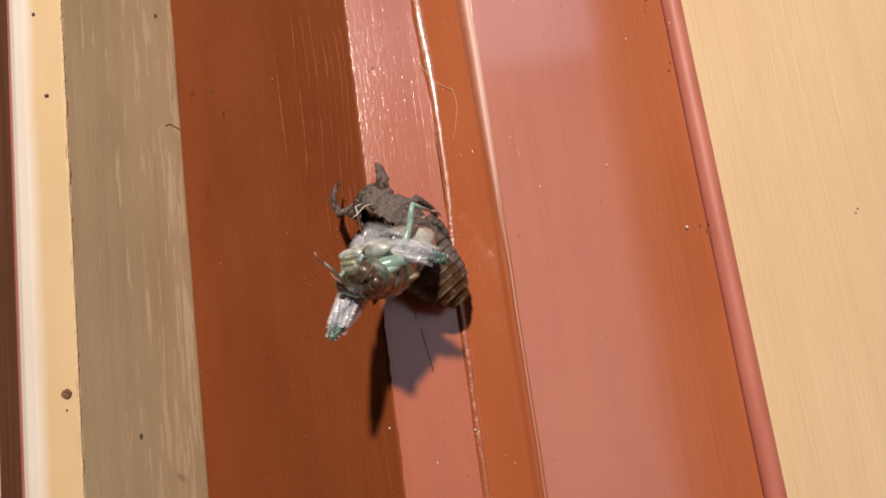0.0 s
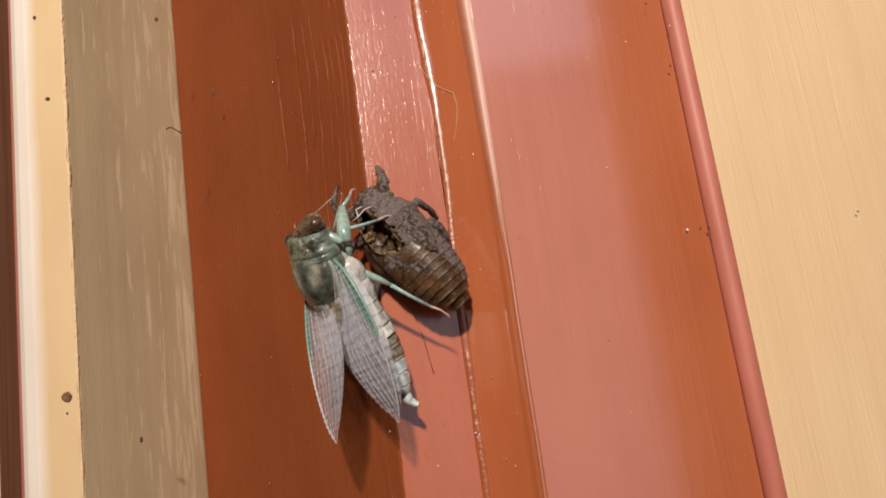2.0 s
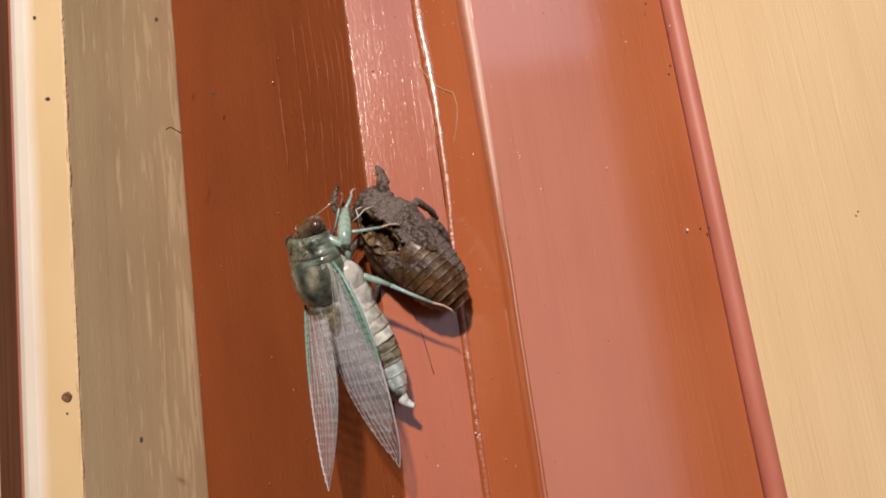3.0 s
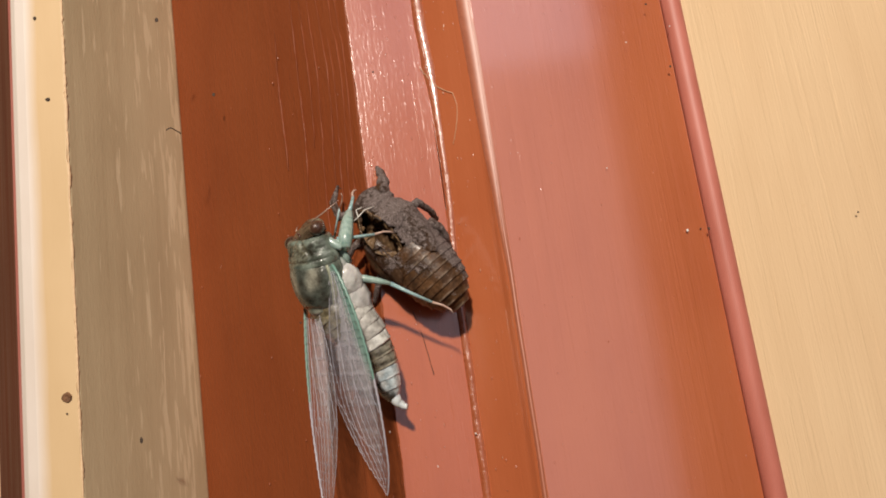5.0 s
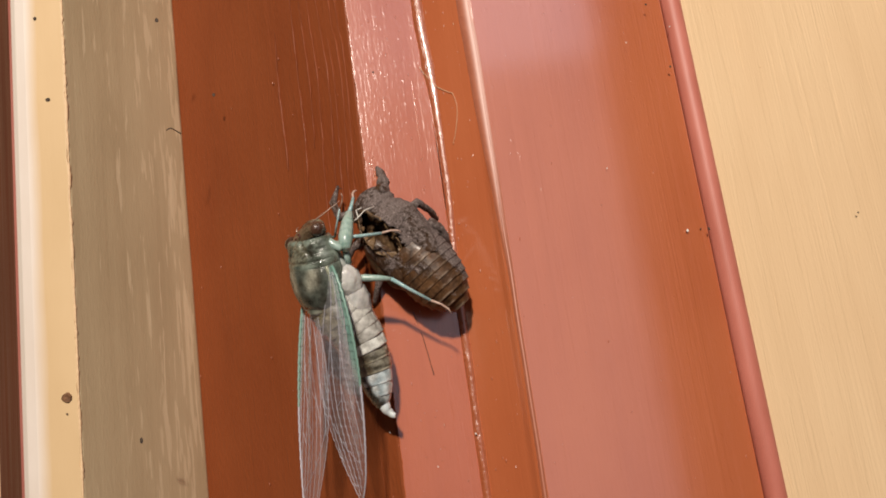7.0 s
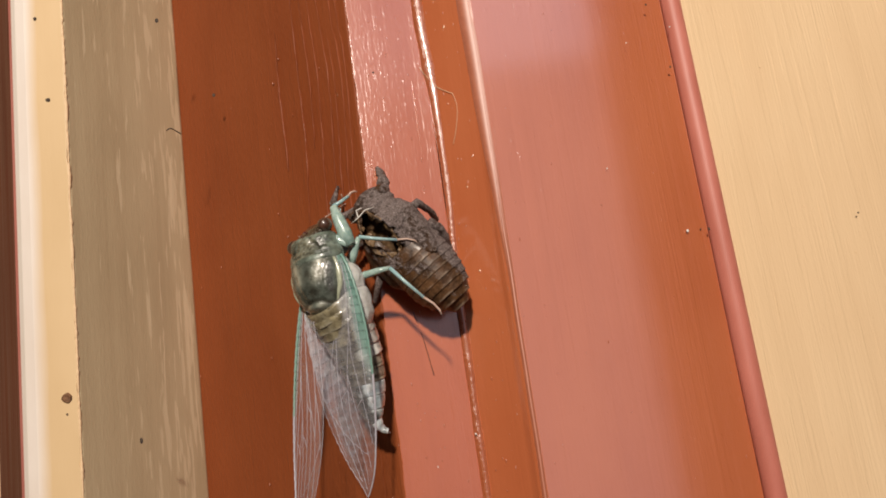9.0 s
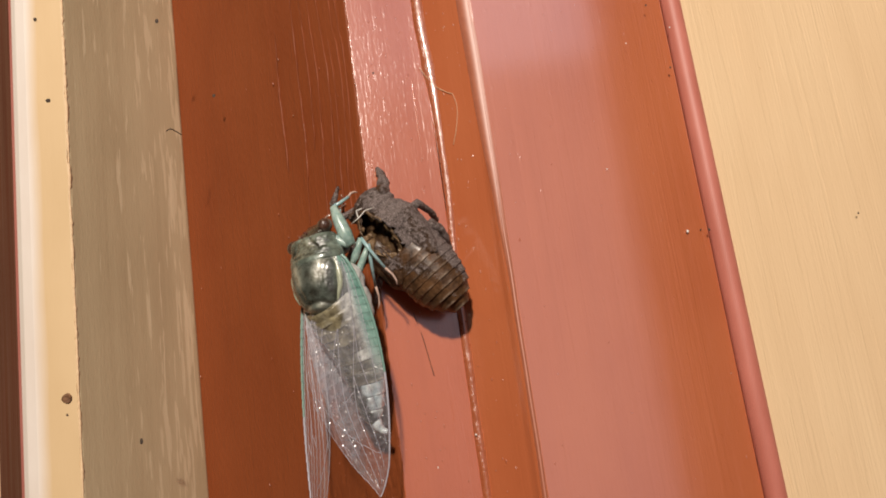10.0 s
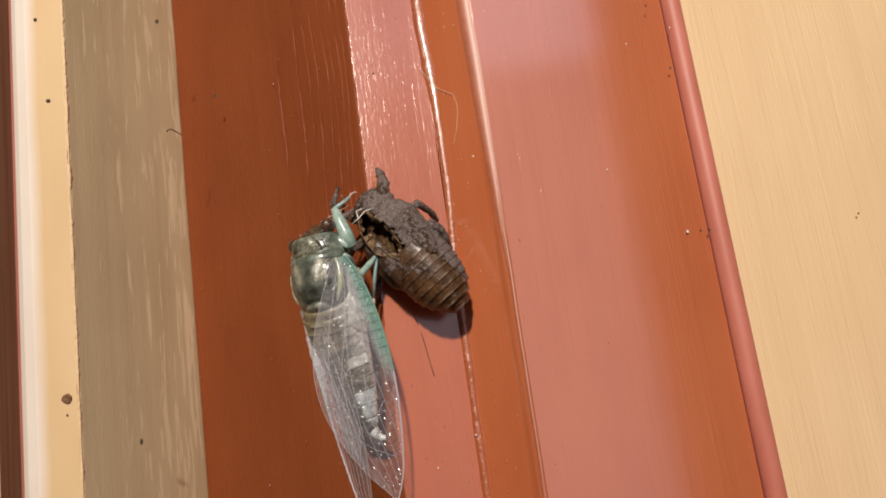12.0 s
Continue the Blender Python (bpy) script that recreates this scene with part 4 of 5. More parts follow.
BODY_BACK = [(0, 0.09, 0.29, -0.95), (0.4, 0.05, 0.17, -0.98), (0.5, 0.04, 0.13, -0.99), (0.6, -0.12, -0.03, -0.99), (0.8, -0.16, -0.07, -0.98), (0.9, 0.09, -0.53, -0.84), (1, -0.55, -0.66, -0.50), (1.1, -0.56, -0.60, -0.58), (1.3, -0.56, -0.59, -0.58), (2, -0.54, -0.71, -0.45), (3.2, -0.56, -0.72, -0.40), (6, -0.58, -0.73, -0.36), (7.2, -0.58, -0.73, -0.36), (8.8, -0.38, -0.92, -0.05), (10, -0.38, -0.92, -0.05), (10.2, -0.33, -0.94, -0.04), (12, -0.33, -0.94, -0.04)]
BELLY_MID = [(0, -6.47, -11.26, -0.73), (0.5, -6.37, -12.57, -0.98), (0.8, -6.5, -13.52, -0.27), (0.9, -7.88, -13.9, 0.55), (1, -15.99, -20, -7.95), (1.1, -15.56, -15, -11.84), (1.3, -15.36, -13, -13.5), (1.5, -14.63, -12, -13.55), (2, -12.38, -10, -12.86), (3.2, -12.6, -9, -13.68), (4.8, -13.1, -9, -14.07), (7.2, -13.56, -9, -14), (8.8, -14.96, -9, -14.26), (10, -14.96, -9, -14.26), (10.2, -17.75, -8, -14.75), (12, -17.99, -8, -15.17)]
BELLY_TIP = [(0, -4.2, -6.5, -2.5), (0.5, -4.2, -6.5, -2.5), (0.8, -4, -7, -2.5), (0.9, -4.5, -8, -3), (1, -7.43, -12, -14.55), (1.1, -10.02, -10, -23), (1.3, -11.11, -9, -25.17), (1.5, -10.37, -9, -24.31), (2, -9.55, -8, -24.37), (3.2, -10.37, -8, -24.35), (4.8, -11.2, -8, -24.12), (7.2, -13.38, -8, -25.1), (8.8, -14.64, -8, -27.31), (10, -14.82, -8, -27.28), (10.2, -15.91, -7, -27.65), (12, -15.56, -7, -28.59)]
LEFT_TIP = [(0, -15.29, -30, -17.45), (0.4, -16.28, -31, -18.05), (0.5, -16.48, -31, -17.88), (0.7, -17.05, -33, -16.12), (0.8, -17.08, -33, -16.4), (0.9, -19.06, -31, -13.16), (1, -19.63, -27, -15.89), (1.1, -18.42, -20, -18.72), (1.3, -17.17, -18, -21.28), (1.5, -18.08, -16, -23.36), (2, -19.86, -14, -30.04), (2.5, -21.91, -12, -34.4), (3.2, -22.47, -11, -37.06), (4.8, -22.9, -10, -39.18), (6.5, -25.09, -10, -39.3), (7.2, -26.38, -10, -39.13), (8.8, -27.03, -10, -38.62), (9.8, -26.69, -10, -38.67), (10, -24.7, -10, -38.94), (10.2, -21.69, -10, -39.34), (10.5, -18.62, -10, -39.17), (12, -17.35, -10, -39.5)]
LEFT_OPEN = [(0, 0.25, 25, 20), (0.4, 0.24, 35, 20), (0.5, 0.25, 35, 20), (0.7, 0.33, 45, 20), (0.8, 0.33, 45, 20), (0.9, 0.21, 45, 40), (1, 0.3, 40, 70), (1.1, 0.36, 36, 95), (1.3, 0.43, 38, 90), (1.5, 0.48, 46, 55), (2, 0.64, 55, 15), (2.5, 0.74, 58, 5), (3.2, 0.82, 60, 0), (4.8, 0.92, 60, 0), (6.5, 0.95, 57, 0), (7.2, 0.96, 56, 0), (8.8, 0.98, 56, 0), (9.8, 0.98, 58, 0), (10, 0.98, 60, 0), (10.2, 0.98, 60, 0), (10.5, 0.98, 60, 0), (12, 0.98, 60, 0)]
RIGHT_TIP = [(0, -0.06, -21, -2.93), (0.4, -0.32, -22, -2.57), (0.7, -2.74, -24, 0.71), (0.8, -2.71, -24, 0.96), (0.85, -4.5, -27, 2.24), (0.9, -6.01, -31, 2.81), (0.95, -8.16, -29, 0.85), (1, -10.23, -26, -1.43), (1.05, -7.56, -24, -7.15), (1.1, -5.08, -21, -11.25), (1.3, -7.12, -19, -17.59), (1.5, -7.27, -18, -19.45), (2, -9.94, -17, -26.63), (2.5, -10.42, -16, -29.73), (3.2, -11.11, -15, -33.15), (4.8, -12.8, -14, -36.38), (6.5, -16.51, -14, -36.36), (7.2, -17.09, -14, -36.29), (8.8, -15.86, -13, -36.94), (9.8, -16.01, -13, -36.76), (10, -14.15, -12, -37.34), (10.2, -11.39, -11, -37.88), (10.5, -11.58, -11, -38.02), (12, -11.94, -11, -38.14)]
RIGHT_OPEN = [(0, 0.15, 70, 0), (0.4, 0.15, 70, 0), (0.7, 0.15, 64, 0), (0.8, 0.15, 60, 0), (0.85, 0.15, 66, 0), (0.9, 0.15, 62, 0), (0.95, 0.15, 20, 0), (1, 0.13, -52, 0), (1.05, 0.22, -60, 0), (1.1, 0.32, -50, 0), (1.3, 0.42, -50, 0), (1.5, 0.45, -50, 0), (2, 0.63, -54, 0), (2.5, 0.73, -54, 0), (3.2, 0.8, -52, 0), (4.8, 0.87, -50, 0), (6.5, 0.88, -50, 0), (7.2, 0.88, -50, 0), (8.8, 0.91, -36, 0), (9.8, 0.91, -36, 0), (10, 0.92, -12, 0), (10.2, 0.95, 20, 0), (10.5, 0.95, 21, 0), (12, 0.95, 22, 0)]
LEFT_HIND_TIP = [(0, -15.29, -29.2, -17.45), (0.4, -16.28, -30.2, -18.05), (0.5, -16.48, -30.2, -17.88), (0.7, -17.05, -32.2, -16.12), (0.8, -17.08, -32.2, -16.4), (0.9, -19.06, -30.2, -13.16), (1, -19.63, -26.2, -15.89), (1.1, -18.42, -19.2, -18.72), (1.3, -17.17, -17.2, -21.28), (1.5, -18.08, -15.2, -23.36), (2, -19.86, -13.2, -30.04), (2.5, -21.91, -11.2, -34.4), (3.2, -22.47, -10.2, -37.06), (4.8, -22.76, -9, -38.55), (7.2, -26.15, -9, -38.1), (8.8, -19.4, -2, -34), (12, -18.6, -2, -34)]
LEFT_HIND_OPEN = [(0, 0.28, 25, 20), (0.4, 0.26, 35, 20), (0.5, 0.28, 35, 20), (0.7, 0.36, 45, 20), (0.8, 0.36, 45, 20), (0.9, 0.23, 45, 40), (1, 0.33, 40, 70), (1.1, 0.4, 36, 95), (1.3, 0.47, 38, 90), (1.5, 0.53, 46, 55), (2, 0.7, 55, 15), (2.5, 0.81, 58, 5), (3.2, 0.9, 60, 0), (4.8, 0.95, 66, 0), (7.2, 0.97, 78, 0), (8, 0.92, 8, 0), (8.8, 0.86, -62, 0), (12, 0.86, -62, 0)]
RIGHT_HIND_TIP = [(0, -0.06, -20.5, -2.93), (0.4, -0.32, -21.5, -2.57), (0.5, -1.13, -22.17, -1.48), (0.7, -2.74, -23.5, 0.71), (0.8, -2.71, -23.5, 0.96), (0.9, -6.01, -30.5, 2.81), (1, -10.77, -22, -1.42), (1.1, -5, -20.2, -11.2), (1.3, -6.2, -18.2, -17), (1.5, -6.2, -17.2, -19.2), (2, -9, -16.2, -26.8), (2.5, -10, -15.2, -29.9), (3.2, -11.44, -13.5, -33.3), (4.8, -13.08, -13, -36.5), (7.2, -17.25, -13, -36.43), (8.8, -14.5, -1.5, -32), (12, -14.5, -1.5, -32)]
RIGHT_HIND_OPEN = [(0, 0.17, 70, 0), (0.4, 0.17, 70, 0), (0.5, 0.17, 68, 0), (0.7, 0.17, 64, 0), (0.8, 0.17, 60, 0), (0.9, 0.17, 62, 0), (1, 0.13, -66, 0), (1.1, 0.33, -42, 0), (1.3, 0.44, -42, 0), (1.5, 0.5, -40, 0), (2, 0.68, -44, 0), (2.5, 0.76, -48, 0), (3.2, 0.8, -50, 0), (4.8, 0.92, -58, 0), (7.2, 0.92, -74, 0), (8.8, 0.78, -60, 0), (12, 0.78, -60, 0)]
# folded wings: tip and foot of each bud
LEFT_BUD = [(0, -16.31, -27, -14.71, -12.63, -19, -7.15), (0.2, -16.63, -27, -14.74, -12.96, -19, -7.02), (0.5, -16.64, -28, -15.05, -13.5, -20, -6.94), (0.6, -17.83, -29, -13.18, -14.45, -21, -3.54), (0.7, -18.28, -29, -13.09, -15.06, -21, -3.01), (0.8, -18.65, -29, -13.02, -15.35, -21, -2.52), (0.9, -21.81, -28, -8.82, -18.47, -28, -1.79), (1, -20.65, -22, -13, -21.56, -22, -5.92), (1.1, -19.98, -20, -14.21, -20.77, -20, -5.77)]
RIGHT_BUD = [(0, -0.41, -24.00, -5.99, -7.89, -24.00, -2.55), (0.2, -0.28, -24.50, -6.17, -7.97, -24.50, -2.30), (0.5, -0.91, -28.00, -6.20, -8.34, -28.00, -2.54), (0.6, -2.68, -31.00, -3.36, -9.25, -31.00, 0.20), (0.7, -2.83, -32.00, -3.21, -9.55, -32.00, 0.35), (0.8, -2.90, -32.00, -3.18, -9.83, -32.00, 1.18), (0.9, -5.02, -33.00, 1.11, -10.12, -33.00, 3.92), (1, -10.11, -26.00, 0.73, -15.35, -26.00, -1.85), (1.1, -10.45, -22.00, -5.82, -13.93, -22.00, -0.30)]
BUDS = {-1: LEFT_BUD, 1: RIGHT_BUD}
HIND_TIP = {-1: LEFT_HIND_TIP, 1: RIGHT_HIND_TIP}
HIND_OPEN = {-1: LEFT_HIND_OPEN, 1: RIGHT_HIND_OPEN}
WING_TIP = {-1: LEFT_TIP, 1: RIGHT_TIP}
WING_OPEN = {-1: LEFT_OPEN, 1: RIGHT_OPEN}
FRONT_RIGHT_FOOT = [(0, -9.97, -30, -3.79), (0.4, -10.05, -31, -2.43), (0.8, -12.47, -36, -1.6), (0.9, -8.47, -26, 6.55), (1, -13.66, -16, 9.66), (1.1, -13.12, -12, 9.64), (12, -12.86, -12, 9.41)]
MIDDLE_RIGHT_FOOT = [(0, -1.82, -16, 1.99), (0.5, -5.1, -17, 3.54), (0.8, -8.53, -18, 8.37), (0.9, -11.54, -18, 3.63), (1, -8.67, -14, 2.52), (1.5, -7.65, -12, 5.15), (3.2, -6.53, -13, 2.42), (4.8, -7.8, -13, 1.68), (6.5, -5.03, -13, 2.02), (7.2, -6.91, -13, 1.55), (8.8, -4.19, -12, -0.03), (9.8, -4.37, -12, -0.01), (10, -7.9, -12, -6.09), (10.2, -13.8, -8, -3.17), (12, -13.8, -8, -3.17)]
HIND_RIGHT_FOOT = [(0, 0.25, -15, 2.46), (0.5, -1.26, -15, 4.74), (0.8, -3.79, -16, 6.13), (0.9, -6.77, -16, 1.59), (1, -6.5, -13, -4.47), (1.1, -3.1, -9, -11.34), (1.3, -4.58, -9, -12.06), (2, -0.51, -10, -12.7), (3.2, 0.33, -11, -11.99), (7.2, -0.36, -11, -11.72), (8.8, -1.67, -14, -11.96), (9.2, -1.67, -14, -11.96), (9.5, -6.9, -8, -11.66), (10, -11.52, -8, -9.01), (10.2, -13.07, -6, -10.64), (12, -13.07, -6, -10.64)]
FRONT_LEFT_FOOT = [(0, -15.35, -38, -5.84), (0.4, -16.26, -38, -4.66), (0.7, -17.08, -42, -1.87), (0.8, -17.34, -42, -1.15), (0.9, -15.97, -30, 4.11), (1, -14.86, -16, 8.45), (1.1, -14.96, -12, 8.95), (12, -14.96, -12, 8.95)]
LEGS = [
    ("front_right", (6.2, 4.4, -1.4), 7.0, 4.6, (-1, -0.3, 0.2), FRONT_RIGHT_FOOT),
    ("middle_right", (5.0, 1.6, -2.6), 4.2, 9.0, (0.3, -0.2, 0.9), MIDDLE_RIGHT_FOOT),
    ("hind_right", (4.6, -1.2, -2.8), 6.0, 10.5, (0.3, -0.2, 0.9), HIND_RIGHT_FOOT),
    ("front_left", (-2.0, 6.2, -2.6), 5.5, 7.5, (0.2, 1, -0.3), FRONT_LEFT_FOOT),
]
SHELL_AT = (-5.75, -6.8, -0.05)
SHELL_HEAD = (-11.4, -7.6, 8.2)
SHELL_BACK = (-0.42, -0.88, 0.18)
SHELL_LEGS = [
    ("front", [(-9.9, -9.0, 8.61), (-8.47, -7.0, 10.41), (-8.73, -5.0, 13.34), (-9.67, -2.0, 15.92)], [1.3, 1.0, 0.9, 0.35]),
    ("front_far", [(-12.8, -6.0, 7.79), (-16.8, -6.0, 6.87), (-17.8, -4.0, 10.01), (-16.97, -2.0, 13.51)], [0.9, 0.7, 0.6, 0.25]),
    ("mid", [(-5.71, -8.0, 4.83), (-3.22, -8.0, 7.11), (-1.37, -5.0, 6.18), (-0.35, -2.0, 5.1), (-1.57, -0.6, 4.65)], [0.8, 0.7, 0.6, 0.45, 0.2]),
    ("hind", [(-1.78, -8.00, 3.56), (0.19, -7.00, 2.22), (1.01, -4.00, 0.22), (1.61, -1.50, -1.63), (1.88, -0.40, -2.51)], [0.8, 0.75, 0.6, 0.4, 0.2]),
    ("mid_far", [(-12.53, -5.0, 2.99), (-15.29, -4.0, 1.58), (-17.37, -2.0, -0.8)], [0.8, 0.6, 0.3]),
    ("hind_far", [(-10.26, -5.0, -2.27), (-11.97, -4.0, -5.8), (-13.22, -1.0, -8.26)], [0.8, 0.6, 0.3]),
]
SHELL_THREADS = [
    [(-13.76, -14.0, 3.71), (-12.47, -15.0, 4.22), (-11.42, -14.5, 5.38), (-9.99, -13.0, 6.09)],
    [(-12.47, -15.0, 4.22), (-12.81, -14.0, 5.7), (-11.87, -14.0, 5.94)],
]



def thorax_pose(t):
    return frame_from(smooth_lerp(BODY_AT, t), smooth_lerp(BODY_HEAD, t), smooth_lerp(BODY_BACK, t))


def ring_poses(t):
    """The abdomen's rings along a bent line from the waist."""
    m = thorax_pose(t)
    a, b, c = m @ Vector((0, -3.8 * MM, -0.3 * MM)), V(*smooth_lerp(BELLY_MID, t)), V(*smooth_lerp(BELLY_TIP, t))
    start = (a - m.translation).normalized()
    back = m.to_3x3() @ Vector((0, 0, 1))
    out = []
    n = len(ABDOMEN)
    for i in range(n):
        f = 0.06 + 0.92 * i / (n - 1)
        p = a * (1 - f) ** 2 + b * 2 * f * (1 - f) + c * f * f
        tan = ((b - a) * (1 - f) + (c - b) * f).normalized()
        y = -tan
        z = (back - y * back.dot(y)).normalized()
        w = Matrix((y.cross(z), y, z)).transposed().to_4x4()
        w.translation = p
        out.append(w)
    return out


def bud_pose(kind, side, j, tip, along):
    """A pleat of a wing that is still folded up: the pleats lie round the bud like staves, their front ends together at its tip."""
    lead, trail = wing_edges(kind, (j + 0.5) / kind[1])
    near = (Vector((0, -1, 0)) + along * along.y).normalized()
    a = 2 * math.pi * j / kind[1]
    radial = near * math.cos(a) + along.cross(near) * math.sin(a)
    closing = radians(6 if kind is FORE else 9)
    ahead = along * math.cos(closing) - radial * math.sin(closing)
    up = radial * math.cos(closing) + along * math.sin(closing)
    w = Matrix((ahead.cross(up) * side, ahead * side, up)).transposed().to_4x4()
    w.translation = tip + radial * (0.2 if kind is FORE else 0.25) * MM - ahead * (lead + 0.6 * math.cos(5 * a) + (0.0 if kind is FORE else 1.6)) * MM - w.to_3x3() @ Vector((0.5 * kind[0] / kind[1] * MM, 0, 0))
    return w


def wing_poses(kind, side, t):
    """The pleats of one wing: root at the shoulder, tip towards where the table says, its pleats slid over one another and curled when it is short."""
    m = thorax_pose(t)
    tips, opens = (WING_TIP, WING_OPEN) if kind is FORE else (HIND_TIP, HIND_OPEN)
    root = m @ (Vector((WING_ROOT if kind is FORE else HIND_ROOT)[side]) * MM)
    k, lean, bend = smooth_lerp(opens[side], t)
    along = (V(*smooth_lerp(tips[side], t)) - root).normalized()
    outer = Vector((0, -1, 0)).cross(along).normalized() * side
    deep = Vector((0, 1, 0)) - along * along.y
    deep.normalize()
    a = radians(lean)
    lead = (outer * math.cos(a) + deep * math.sin(a)) * side
    normal = along.cross(lead)
    size = kind[0] / kind[1] * MM
    k = min(k, 0.9995)
    tilt = radians(3 + 6 * (1 - k))
    folded = 1 - ease(t, 0.84, 1.08)
    span = smooth_lerp(BUDS[side], t)
    tip = V(*span[:3])
    way = (tip - V(*span[3:])).normalized()
    at = root.copy()
    out = []
    for j in range(kind[1]):
        c = radians(bend) * ((j + 0.5) / kind[1] - 0.5)
        ahead = along * math.cos(c) - lead * side * math.sin(c)
        across = lead * math.cos(c) + along * side * math.sin(c)
        x = ahead * math.cos(tilt) + normal * math.sin(tilt)
        w = Matrix((x, across, x.cross(across))).transposed().to_4x4()
        w.translation = at.copy()
        at = at + ahead * size * k
        if folded > 0:
            bud = bud_pose(kind, side, j, tip, way)
            turn = w.to_quaternion().slerp(bud.to_quaternion(), folded)
            place = w.translation.lerp(bud.translation, folded)
            w = turn.to_matrix().to_4x4()
            w.translation = place
        out.append(w)
    return out


def leg_poses(entry, t):
    name, hip, fem, tib, pole, rows = entry
    h = thorax_pose(t) @ (Vector(hip) * BODY * MM)
    foot = V(*smooth_lerp(rows, t))
    a, b = fem * MM, tib * MM
    d = foot - h
    r = min(max(d.length, abs(a - b) + 1e-5), a + b - 1e-5)
    d.normalize()
    x = (a * a - b * b + r * r) / (2 * r)
    up = Vector(pole)
    up = (up - d * up.dot(d)).normalized()
    knee = h + d * x + up * math.sqrt(max(a * a - x * x, 0))
    foot = h + d * r
    res = []
    for p, q in ((h, knee), (knee, foot)):
        y = (q - p).normalized()
        z = (up - y * up.dot(y))
        z = z.normalized() if z.length > 1e-4 else y.orthogonal().normalized()
        w = Matrix((y.cross(z), y, z)).transposed().to_4x4()
        w.translation = p
        res.append(w)
    return res


build_shell()
CICADA = build_cicada()


# ---- small things on the paint ----
def small(name, bm, material, label, category):
    return tagged(part(name, bm, material, place=Matrix.Translation((0, 0, Z0))), label, category)


FIBRE_UPPER = [(0.36, 0.65, 35.09), (1.19, 0.65, 33.37), (2.79, 0.58, 30.95), (4.10, 0.04, 29.62), (5.74, -0.64, 28.43)]
FIBRE_LOWER = [(5.74, -0.64, 28.43), (6.14, -0.80, 26.09), (5.94, -0.72, 23.95), (5.19, -0.41, 20.90), (4.50, -0.13, 18.93)]


